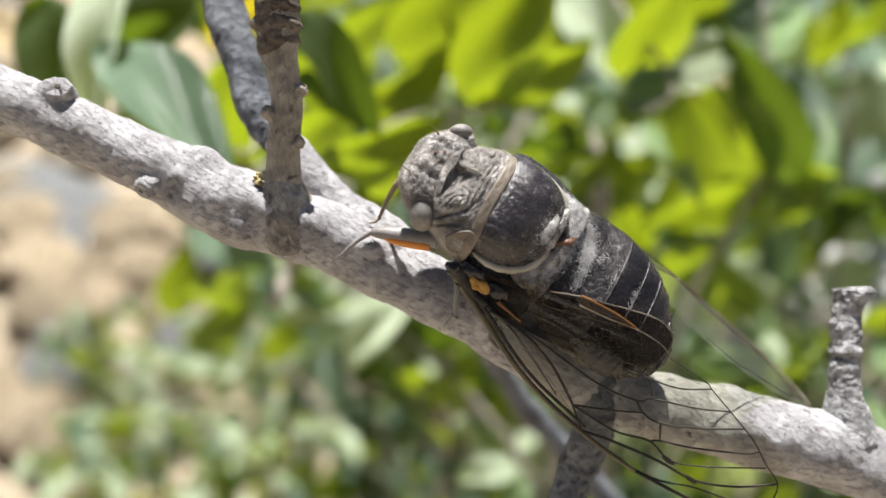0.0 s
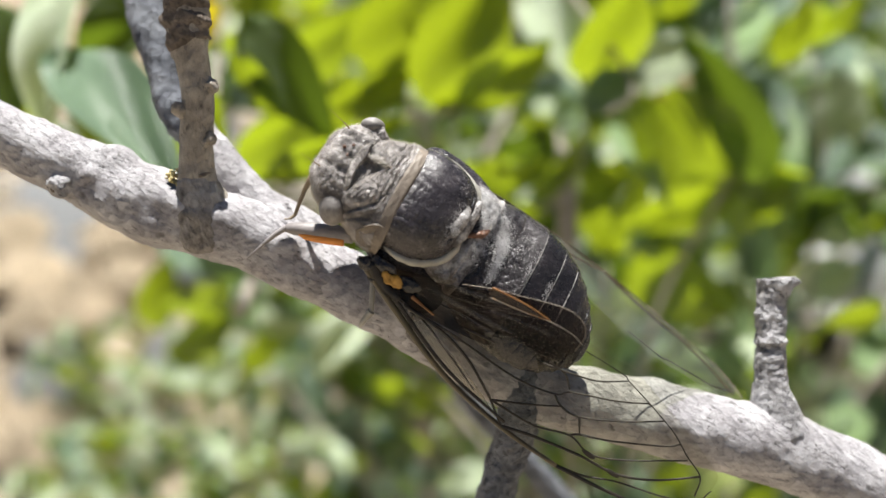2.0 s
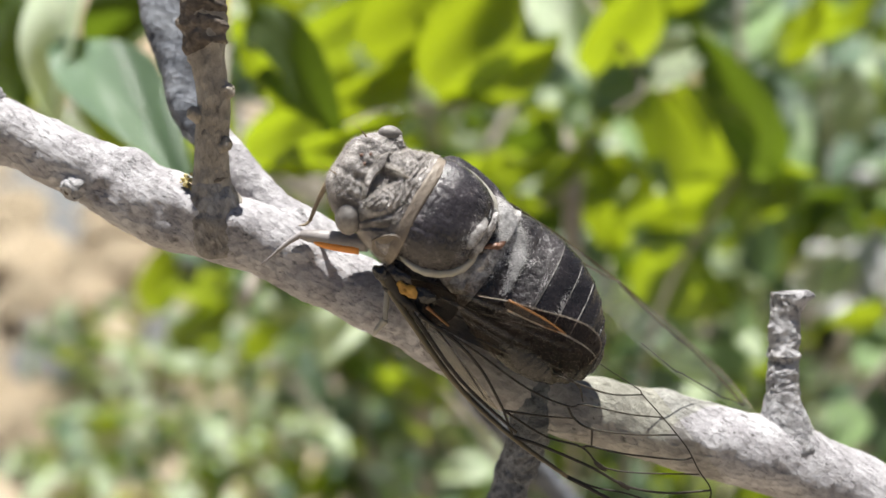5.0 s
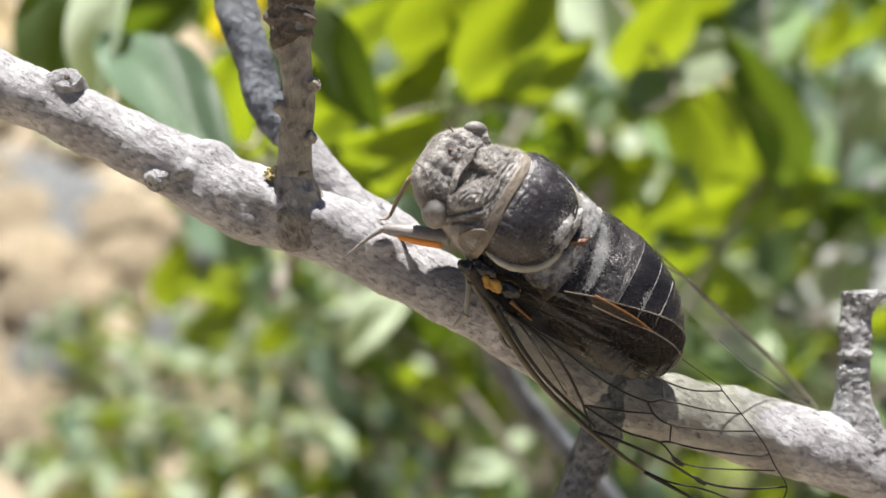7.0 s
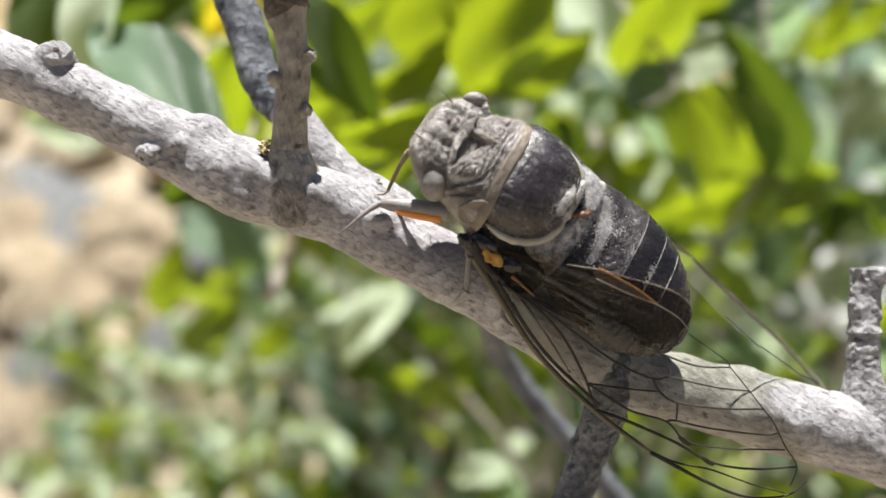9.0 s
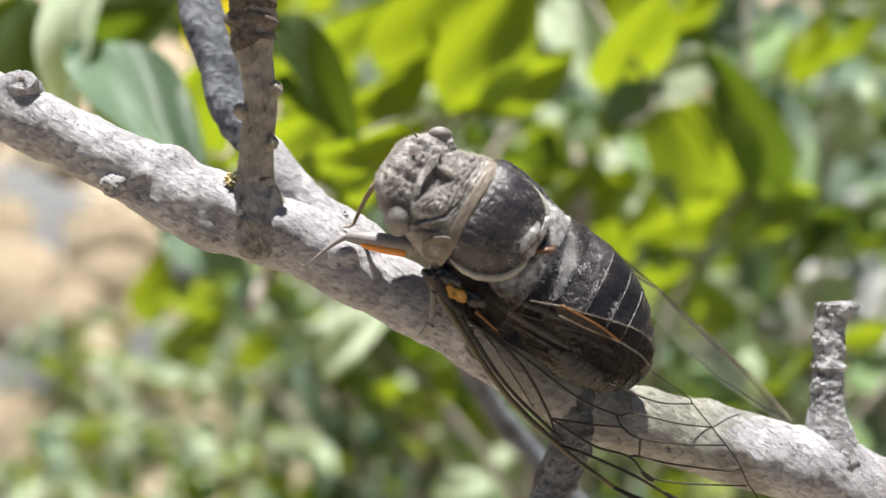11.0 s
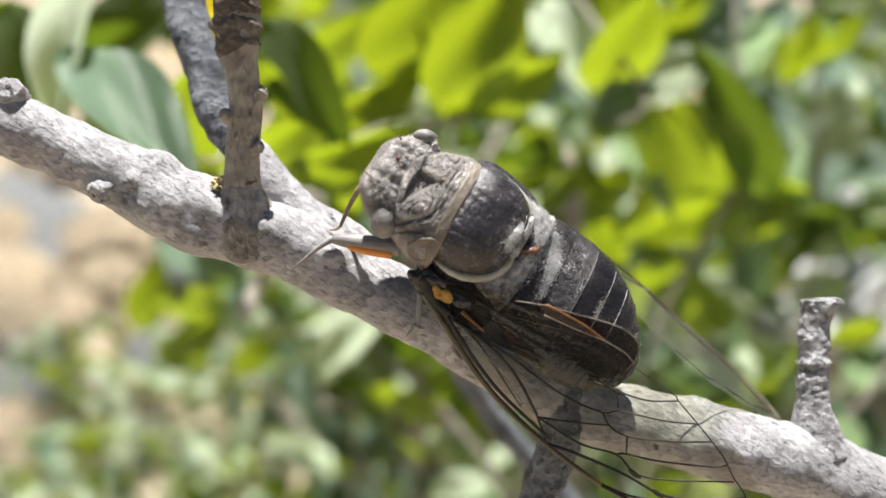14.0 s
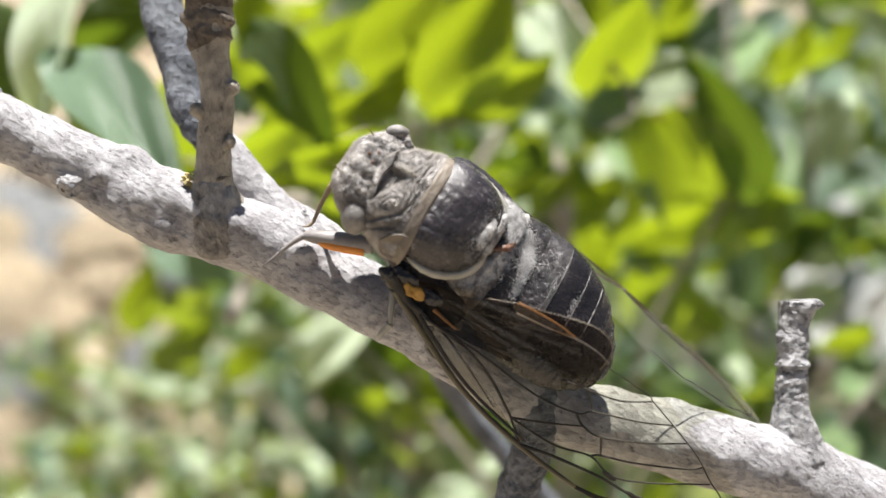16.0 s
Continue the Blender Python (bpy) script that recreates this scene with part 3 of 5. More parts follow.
def meso_relief(s, t):
    a = abs(t)
    h = groove(s, a, 6.5, 1.4, 10.5, 0.7, 0.14, 0.10) + groove(s, a, 6.5, 3.6, 11.0, 2.8, 0.16, 0.10)
    h += 0.03 * math.sin(7.5 * t + 1.6 * noise.noise(Vector((s * 0.6, t, 3)))) * max(0.0, min(1.0, (9.5 - s) / 2.5))
    h -= 0.22 * math.exp(-((s - 13.15 + 0.05 * t * t) / 0.16) ** 2) * (a < 3.4)
    return h + 0.05 * noise.noise(Vector((s * 3, t * 3, 1))) + 0.03 * noise.noise(Vector((s * 9, t * 9, 1)))


def fuzz(bm, count, seed, length, lean=AX):
    """Short fine hairs on the upper faces of a plate, one mesh."""
    rng = random.Random(seed)
    bm.normal_update()
    faces = [f for f in bm.faces if len(f.verts) == 4]
    total = bmesh.new()
    mid = sum((f.calc_center_median() for f in faces), Vector()) / len(faces)
    weights = [f.calc_area() for f in faces]
    for f in rng.choices(faces, weights, k=count):
        c = f.calc_center_median()
        o = f.normal.copy()
        if o.dot(c - mid) < 0:
            o = -o
        a, b = f.verts[0].co, f.verts[2].co
        c = c + (a - b) * rng.uniform(-0.4, 0.4)
        d = (o + lean * rng.uniform(0.0, 0.9) + Vector((rng.gauss(0, 0.35), rng.gauss(0, 0.35), rng.gauss(0, 0.35)))).normalized() * length * rng.uniform(0.5, 1.3)
        w = d.cross(Vector((rng.gauss(0, 1), rng.gauss(0, 1), rng.gauss(0, 1)))).normalized() * 0.018
        u = d.cross(w).normalized() * 0.018
        q = [total.verts.new(c + w), total.verts.new(c - 0.5 * w + u), total.verts.new(c - 0.5 * w - u), total.verts.new(c + d)]
        for i, j, k in ((0, 1, 3), (1, 2, 3), (2, 0, 3)):
            total.faces.new((q[i], q[j], q[k]))
    return total


def flake(bm, at, size, rng):
    """A low scale of wax lying on the back."""
    w = rng.uniform(0, 6.3)
    u, v = (AX * math.cos(w) + TX * math.sin(w)) * size, (TX * math.cos(w) - AX * math.sin(w)) * size * rng.uniform(0.7, 1.5)
    q = [bm.verts.new(at + u), bm.verts.new(at + v), bm.verts.new(at - u), bm.verts.new(at - v), bm.verts.new(at + NX * 0.05)]
    for i in range(4):
        bm.faces.new((q[i], q[(i + 1) % 4], q[4]))


def cicada():
    top = thing("cicada", (8, -2, 1), "grey-black cicada with clear veined wings clinging to a branch", "insect")
    bm = loft(bmesh.new(), [(-3.8, -1.4, 1.8, 0.8, 0.8), (-3.5, -1.0, 2.9, 1.7, 1.6), (-2.8, -0.7, 3.8, 2.3, 2.6), (-1.8, -0.4, 4.8, 2.55, 3.2), (-0.7, -0.3, 5.5, 2.6, 3.5),
                            (0.6, -0.2, 5.6, 2.6, 3.6), (2.2, -0.3, 5.2, 2.3, 3.6)], 150, 14, 0.85, head_relief, -0.55, 0.97)
    hair = fuzz(bm, 5200, 1, 0.34)
    head = part("head", bm, GREY_FUZZ, top, "dusty grey wrinkled head")
    tagged(part("fuzz", hair, HAIR, head, "fine pale hairs"), kind="stuff")
    for at, size, turn in (((0.72, -5.75, 0.2), (1.5, 1.95, 1.75), 33), ((-0.55, 4.55, 0.75), (1.42, 0.95, 1.15), 27)):
        bm = bmesh.new()
        ball(bm, B(*at), size, TURN @ Matrix.Rotation(radians(turn), 3, 'Z'), 5, ((0.05, 0.9),))
        part("compound_eye", bm, EYE, head, "smooth grey bulging eye")
    bm = bmesh.new()
    ball(bm, B(0.35, 4.05, 0.6), (1.35, 0.95, 1.25), TURN, 4, ((0.35, 0.8), (0.22, 0.35), (0.1, 0.15)))
    part("eye_socket", bm, GREY_FUZZ, head, "rough swelling behind the eye")
    for side in (-1, 1):
        bm = bmesh.new()
        tube(bm, [(*B(-2.4, side * 2.6, 0.9), 0.14), (*B(-3.1, side * 2.8, 1.1), 0.08), (*B(-4.4, side * 2.9, 1.5), 0.03), (*B(-5.4, side * 3.0, 1.7), 0.014)], 4, 8)
        part("antenna", bm, LEG_BROWN, head)
    for t, s in ((-0.35, -1.2), (0.95, -1.2), (0.3, -1.95)):
        bm = bmesh.new()
        ball(bm, B(s, t, 2.12), (0.22, 0.22, 0.2), TURN, 2)
        part("ocellus", bm, BROWN, head)
    bm = loft(bmesh.new(), [(-0.45, 0.0, 5.9, 2.2, 3.2), (-0.2, 0.1, 6.3, 2.75, 3.4), (0.6, 0.2, 6.9, 3.15, 3.5), (1.6, 0.25, 7.3, 3.5, 3.6), (3.0, 0.3, 7.7, 3.95, 3.8), (4.6, 0.3, 7.9, 4.4, 4.0), (5.6, 0.3, 7.9, 4.6, 4.0)],
              260, 26, 0.85, pronotum_relief, 0.3, 0.66, pronotum_bend)
    hair = fuzz(bm, 6500, 2, 0.34)
    pro = part("pronotum", bm, GREY_FUZZ, top, "wrinkled grey-brown shield behind the head")
    tagged(part("fuzz", hair, HAIR, pro, "fine pale hairs"), kind="stuff")
    bm = loft(bmesh.new(), [(4.75, 0.3, 7.6, 4.2, 3.6), (5.0, 0.3, 7.85, 4.58, 3.8), (5.5, 0.3, 7.95, 4.75, 3.8), (5.9, 0.3, 8.0, 4.82, 3.9), (6.15, 0.3, 7.95, 4.78, 3.9), (6.3, 0.3, 7.6, 4.6, 3.6)], 90, 6, 0.85,
              lambda s, t: 0.06 * noise.noise(Vector((s * 3, t * 3, 1))) + 0.03 * noise.noise(Vector((s * 14, t * 5, 1))), 0.3, 0.66, pronotum_bend)
    part("collar", bm, COLLAR, pro, "tan rear rim of the shield")
    bm = tube(bmesh.new(), [(*B(0.9, 0.55, 3.2), 0.03), (*B(1.9, 0.5, 3.83), 0.09), (*B(3.0, 0.5, 4.3), 0.10), (*B(3.8, 0.6, 4.42), 0.04)], 6, 10, ((0.08, 0.5),))
    part("midline", bm, COLLAR, pro, "pale tan streak along the middle")
    bm = bmesh.new()
    rng = random.Random(9)
    for k in range(60):
        a, b = 1.9 + rng.gauss(0, 0.5), 0.5 + rng.gauss(0, 0.16)
        tube(bm, [(*B(a, b, 3.75), 0.016), (*B(a + 0.6, b + rng.gauss(0, 0.1), 4.2), 0.014), (*B(a + 1.4, b + rng.gauss(0, 0.2), 4.4), 0.005)], 3, 5)
    part("hair_tuft", bm, HAIR, pro, "pale tuft of hair on the middle")
    lobe = [(4.0, -6.9, 2.0), (4.5, -6.2, 3.3), (5.3, -5.6, 3.95), (6.2, -5.4, 4.1), (6.75, -6.1, 3.5), (6.7, -7.1, 2.4), (6.0, -7.7, 1.5), (4.9, -7.7, 1.2)]
    ring = [np.array(B(*q)) for q in lobe]
    bm = bmesh.new()
    edge = [Vector(q) for q in spline(ring + ring[:1], 5)[:-1]]
    mid = sum(edge, Vector()) / len(edge)
    out = (mid - Vector(B(5.5, -3, 0))).normalized()
    loops = [[bm.verts.new(mid + (e - mid) * k + out * lift) for e in edge] for k, lift in ((1.04, -0.7), (1.0, -0.1), (0.95, 0.04), (0.89, -0.1), (0.6, -0.06), (0.3, 0.0))]
    for r, q in zip(loops, loops[1:]):
        for k in range(len(edge)):
            bm.faces.new((r[k], r[(k + 1) % len(edge)], q[(k + 1) % len(edge)], q[k]))
    bm.faces.new(loops[-1])
    part("side_lobe", bm, COLLAR, pro, "rimmed tan side lobe")
    bm = loft(bmesh.new(), [(6.0, 0.3, 6.2, 4.55, 3.8), (6.8, 0.3, 6.5, 5.0, 4.0), (8.2, 0.3, 6.6, 5.4, 4.2), (10, 0.3, 6.5, 5.5, 4.3), (11.6, 0.3, 6.0, 5.3, 4.3),
                            (12.8, 0.3, 5.3, 4.95, 4.2), (13.6, 0.3, 4.4, 4.45, 4.2), (14.2, 0.3, 3.0, 3.8, 4.0)], 160, 14, 0.75, meso_relief, 0.0, 0.93)
    hair = fuzz(bm, 900, 3, 0.16)
    meso = part("mesonotum", bm, DARK, top, "dusty black-brown domed back plate")
    tagged(part("fuzz", hair, HAIR, meso, "fine pale hairs"), kind="stuff")
    bm = tube(bmesh.new(), [(*B(7.3, -6.3, 1.5), 0.2), (*B(8.3, -6.55, 1.75), 0.36), (*B(9.6, -6.6, 1.9), 0.46), (*B(11.6, -5.95, 2.15), 0.52), (*B(13.0, -4.95, 2.5), 0.55), (*B(13.9, -3.8, 2.9), 0.5),
                            (*B(14.25, -2.7, 3.3), 0.42), (*B(14.1, -1.7, 3.75), 0.3)], 8, 16, ((0.12, 0.8),))
    part("plate_rim", bm, RIM, meso, "pale rim of the back plate")
    bm = tube(bmesh.new(), [(*B(7.0, 5.7, 2.2), 0.16), (*B(9.2, 5.8, 2.2), 0.3), (*B(11.2, 5.2, 2.8), 0.36), (*B(12.8, 4.3, 3.4), 0.4), (*B(13.8, 3.2, 3.7), 0.3)], 6, 12)
    part("plate_rim", bm, RIM, meso, "pale rim of the back plate")
    bm = bmesh.new()
    ball(bm, B(12.7, -0.3, 4.98), (0.85, 2.1, 0.55), TURN, 5, ((0.12, 0.8), (0.06, 0.3), (0.03, 0.12)))
    ball(bm, B(13.75, 0.2, 4.05), (0.8, 3.1, 0.8), TURN, 5, ((0.15, 0.9), (0.07, 0.3), (0.03, 0.12)))
    scut = part("cross_ridge", bm, META, meso, "grey cross-shaped ridge flecked with wax")
    for at in ((12.0, 2.25, 5.3), (12.1, -1.9, 5.45)):
        bm = bmesh.new()
        ball(bm, B(*at), (0.24, 0.22, 0.14), TURN, 3)
        part("pit", bm, ABDOMEN, scut, "small black pit")
    bm = loft(bmesh.new(), [(12.2, 0.2, 5.4, 2.2, 4.0), (13.4, 0.2, 6.0, 2.5, 4.2), (14.6, 0.2, 6.1, 3.0, 4.2), (15.6, 0.1, 6.0, 3.6, 4.2), (16.4, 0.1, 5.9, 3.7, 4.2)], 90, 10, 0.8,
              lambda s, t: 0.35 * noise.noise(Vector((s * 1.2, t * 1.2, 9))) + 0.15 * noise.noise(Vector((s * 4, t * 4, 9))) + 0.3 * math.exp(-((s - 15.3) / 0.3) ** 2))
    part("metanotum", bm, META, top, "grey plate with white wax at the waist")
    bm = bmesh.new()
    tube(bm, [(*B(14.0, -1.3, 3.6), 0.10), (*B(14.6, -0.7, 3.7), 0.34), (*B(15.3, 0.0, 3.75), 0.62), (*B(15.9, 0.7, 3.8), 0.6), (*B(16.3, 1.5, 3.7), 0.2)], 8, 16, ((0.3, 0.6), (0.14, 0.25)), squash=0.6)
    part("waist_lobe", bm, BROWN, top, "rust-brown lobe at the waist")
    ab = [(15.6, 6.1, 4.2), (16.7, 6.7, 4.3), (19.6, 7.6, 4.25), (22.8, 7.9, 4.0), (25.6, 7.6, 3.6), (27.7, 6.9, 3.2), (29.4, 5.9, 2.7), (30.8, 4.6, 2.1), (32.0, 3.1, 1.6), (32.8, 1.6, 1.0)]
    for k, ((s0, h0, u0), (s1, h1, u1)) in enumerate(zip(ab, ab[1:])):
        bm = loft(bmesh.new(), [(s0 - 0.25, -0.6 - 0.02 * k, h0 - 0.25, u0 - 0.22, 1.6 * h0 / 6), (s0 + 0.2, -0.6, h0, u0, 1.7 * h0 / 6),
                                ((s0 + s1) / 2, -0.6, (h0 + h1) / 2 + 0.05, (u0 + u1) / 2 + 0.05, 1.7 * (h0 + h1) / 12), (s1, -0.6, h1 + 0.07, u1 + 0.07, 1.7 * h1 / 6),
                                (s1 + 0.12, -0.6, h1 - 0.1, u1 - 0.1, 1.6 * h1 / 6)], 56, 4, 0.86, lambda s, t: 0.07 * noise.noise(Vector((s * 2, t * 2, 4))))
        seg = part("tergite", bm, (META, FROST, FROST)[k] if k < 3 else ABDOMEN, top, "black abdomen ring frosted with white wax" if k < 3 else "glossy black abdomen ring")
        if 1 < k < 5:
            arc = [-1.6 + (h1 * 0.86 + 1.6) * i / 12 for i in range(13)]
            bm = tube(bmesh.new(), [(*B(s1 + 0.05, t, -0.6 + (u1 + 0.06) * max(0.0, 1 - (abs(t) / (h1 + 0.07)) ** 2.33) ** 0.43), 0.06 if 0 < i < 12 else 0.02) for i, t in enumerate(arc)], 3, 8, ((0.06, 0.5),))
            part("hind_rim", bm, BANDS, seg, "thin pale hind rim")
    # wax flakes on the first rings
    bm = bmesh.new()
    rng = random.Random(8)
    for cs, ct, ws, wt, count in ((14.4, 4.2, 0.6, 0.8, 620), (15.3, 2.6, 0.5, 0.8, 300), (16.0, -1.8, 0.4, 0.6, 60), (14.9, 4.0, 0.5, 0.7, 420), (16.1, 3.6, 0.6, 0.9, 520), (17.4, 2.6, 0.7, 0.9, 700), (18.5, 1.3, 0.5, 0.8, 620), (18.9, -0.2, 0.35, 0.8, 300), (19.2, -1.6, 0.25, 0.7, 160),
                                  (17.0, -0.6, 0.25, 1.3, 160), (20.6, 2.4, 0.6, 1.0, 40), (22.4, 1.2, 0.2, 1.6, 60), (25.1, 0.8, 0.15, 0.9, 40)):
        for k in range(3 * count):
            fs, ft = rng.gauss(cs, ws), rng.gauss(ct, wt)
            r = rng.uniform(0.015, 0.06)
            n = (0.2 + 4.2 * max(0.0, 1 - (abs(ft) / 6.1) ** 2.5) ** 0.4) if fs < 16.4 else (-0.55 + 4.36 * max(0.0, 1 - (abs(ft) / 7.1) ** 2.33) ** 0.43)
            flake(bm, B(fs, ft, n), r, rng)
    part("wax_patch", bm, WAXY, top, "patchy white wax bloom")
    bm = bmesh.new()
    for k in range(900):
        fs, ft = rng.gauss(11.6, 0.8), rng.gauss(1.6, 1.9)
        if k > 300:
            fs, ft = rng.gauss(12.5, 0.4), rng.gauss(-1.6, 1.2)
        half = 6.5 - 0.62 * max(0.0, fs - 10.4)
        if abs(ft) > half * 0.97:
            continue
        n = 0.28 + 5.35 * max(0.0, 1 - (abs(ft) / half) ** 2.67) ** 0.375
        r = rng.uniform(0.012, 0.04)
        flake(bm, B(fs, ft, n), r, rng)
    part("wax_patch", bm, WAXY, meso, "white wax along the rear edge")
    bm = loft(bmesh.new(), [(5.6, -1.5, 6.0, 2.5, 3.0), (7.0, -1.5, 7.6, 2.6, 3.4), (10, -1.5, 8.0, 2.8, 3.6), (13, -1.5, 7.6, 2.8, 3.6), (16, -1.4, 6.8, 2.6, 3.2)], 48, 6, 0.85, lambda s, t: 0.25 * noise.noise(Vector((s, t, 3))))
    part("flank", bm, DARK, top, "black thorax side and wing hinge")
    legs(top)
    wings(top)


def legs(top):
    def leg(label, rows, mats):
        up = part("femur", tube(bmesh.new(), rows[0], 6, 16, ((0.05, 0.6),)), mats[0], top, label)
        low = part("tibia", tube(bmesh.new(), rows[1], 6, 12, ((0.03, 0.4),)), mats[1], up)
        part("tarsus", tube(bmesh.new(), rows[2], 6, 10), mats[2], up, "hooked foot")
        return up
    f = leg("grey fore femur with an orange underside", (
        [(-0.5, 0.9, 2.2, 0.9), (-1.8, 1.15, 2.0, 1.0), (-4.5, 1.5, 1.9, 0.95), (-7.0, 1.85, 1.6, 0.75), (-8.2, 2.0, 1.3, 0.5)],
        [(-8.2, 2.0, 1.3, 0.36), (-9.4, 1.3, 1.3, 0.27), (-11.0, 0.1, 1.25, 0.2)],
        [(-11.0, 0.1, 1.25, 0.17), (-12.2, -0.9, 1.0, 0.11), (-13.0, -1.5, 0.6, 0.05)]), (LEG_GREY, LEG_GREY, LEG_GREY))
    part("underside", tube(bmesh.new(), [(-1.5, 0.35, 2.15, 0.62), (-3.5, 0.65, 2.15, 0.62), (-5.6, 1.0, 2.05, 0.5), (-6.6, 1.3, 1.9, 0.3)], 6, 14), ORANGE, f, "bright orange underside")
    leg("thin brown far foreleg", (
        [(-2.8, 7.6, 2.4, 0.5), (-4.2, 7.9, 2.0, 0.5), (-5.3, 7.7, 1.5, 0.42)],
        [(-5.3, 7.7, 1.5, 0.34), (-6.4, 6.0, 0.3, 0.27), (-7.6, 3.6, -1.0, 0.21)],
        [(-7.6, 3.6, -1.0, 0.2), (-8.1, 3.2, -0.8, 0.15), (-8.8, 3.1, -0.6, 0.08)]), (LEG_BROWN, LEG_BROWN, LEG_BROWN))
    leg("grey middle leg", (
        [(2.4, -1.6, 1.2, 0.7), (1.9, -2.9, 1.6, 0.6), (1.7, -4.0, 1.6, 0.5)],
        [(1.7, -4.0, 1.6, 0.36), (1.55, -5.8, 1.7, 0.33), (1.4, -7.7, 1.6, 0.3)],
        [(1.4, -7.7, 1.6, 0.5), (0.8, -8.4, 1.4, 0.36), (0.3, -9.0, 1.2, 0.3), (0.0, -9.6, 0.8, 0.1)]), (LEG_GREY, RIM, RIM))
    leg("brown hind leg under the wing", (
        [(7.0, -4.0, -0.5, 0.8), (6.3, -6.5, 0.2, 0.7), (6.0, -8.0, 0.5, 0.5)],
        [(6.0, -8.0, 0.5, 0.4), (5.8, -9.2, 0.6, 0.34), (5.5, -10.5, 0.4, 0.3)],
        [(5.5, -10.5, 0.4, 0.3), (6.2, -11.4, 0.4, 0.2), (6.8, -11.8, 0.2, 0.1)]), (LEG_GREY, LEG_GREY, LEG_GREY))


# Wing outline and veins: p along the wing from its base, q from the front edge to the hind edge; mm.
COSTA = [(0, 0), (6.1, -2.3), (14.3, -5.2), (23.3, -6.6), (31.3, -7.2), (38.1, -6.9), (43.1, -6.2), (46.6, -3.8), (47.4, -1.2)]
OUTER = [(47.4, -1.2), (47.0, 0.6), (45.0, 1.9), (42.3, 3.2), (39.2, 4.5), (35.7, 5.8), (31.7, 7.2), (27.9, 7.7), (23.9, 7.9)]
HIND = [(23.9, 7.9), (19.5, 6.8), (13.6, 5.9), (9.1, 4.7), (4.7, 2.6), (1.5, 1.4), (0, 0)]
LONG_VEINS = [
    [(4.4, -0.7), (8.7, -1.3), (13.2, -2.7), (18.3, -4.7)],
    [(6.2, -1.1), (11.3, -1.1), (15.6, -2.1), (19.6, -4.0), (20.6, -4.6), (23.3, -6.5)],
    [(20.5, -4.5), (26.1, -4.3), (30.2, -3.1), (33.4, -3.8), (37.0, -2.5), (42.8, 0.9)],
    [(23.3, -6.5), (27.0, -5.5), (32.7, -4.6), (37.3, -4.5), (41.3, -2.9), (45.2, -0.2)],
    [(30.2, -3.1), (31.0, -2.4), (34.3, -1.2), (39.7, 1.2), (41.0, 2.3)],
    [(25.9, 0.1), (27.3, -0.6), (29.6, -0.6), (33.9, 1.4), (37.9, 3.8)],
]
CROSS_VEINS = [
    [(6.2, -1.1), (13.0, -0.7), (20.9, -0.7), (25.8, 0.2), (27.2, 1.4), (31.7, 3.2), (35.2, 4.7)],
    [(22.9, 3.2), (25.1, 3.0), (26.8, 1.6)],
    [(13, 0.6), (20.4, 2.1), (24.9, 3.3), (28.4, 4.3), (31.4, 6.0)],
    [(29.7, -0.6), (31.0, -2.4)],
    [(31.5, -7.1), (34.6, -6.6), (37.9, -5.3), (42.7, -4.5), (46.2, -3.6)],
    [(20.5, -4.5), (24.0, -2.6), (27.3, -0.6)],
]
AMBIENT = [(46.2, -2.6), (45.2, -0.2), (42.5, 1.3), (39.9, 2.9), (37.5, 3.9), (35.0, 4.8), (31.4, 6.0), (30.3, 6.4), (24.6, 6.8)]


def sheet(bm, outline, place, step=1.0):
    """A thin film that fills an outline, triangulated from a grid so that it can bow."""
    poly = [Vector(q[:2]) for q in outline]

    def inside(x, y):
        hit = False
        for a, b in zip(poly, poly[1:] + poly[:1]):
            if (a.y > y) != (b.y > y) and x < (b.x - a.x) * (y - a.y) / (b.y - a.y) + a.x:
                hit = not hit
        return hit
    verts = {}

    def at(i, j):
        if (i, j) not in verts:
            verts[i, j] = bm.verts.new(place(i * step, j * step, 0))
        return verts[i, j]
    for i in range(int(-2 / step), int(50 / step)):
        for j in range(int(-9 / step), int(10 / step)):
            if inside((i + 0.5) * step, (j + 0.5) * step):
                bm.faces.new((at(i, j), at(i + 1, j), at(i + 1, j + 1), at(i, j + 1)))
    edge = {v for e in bm.edges if len(e.link_faces) == 1 for v in e.verts}
    for key, v in verts.items():
        if v in edge:
            x, y = key[0] * step, key[1] * step
            best = None
            for a, b in zip(poly, poly[1:] + poly[:1]):
                d = b - a
                k = max(0, min(1, (Vector((x, y)) - a).dot(d) / max(d.length_squared, 1e-9)))
                c = a + d * k
                if best is None or (c - Vector((x, y))).length < best[0]:
                    best = ((c - Vector((x, y))).length, c)
            v.co = place(best[1].x, best[1].y, 0)
    return bm


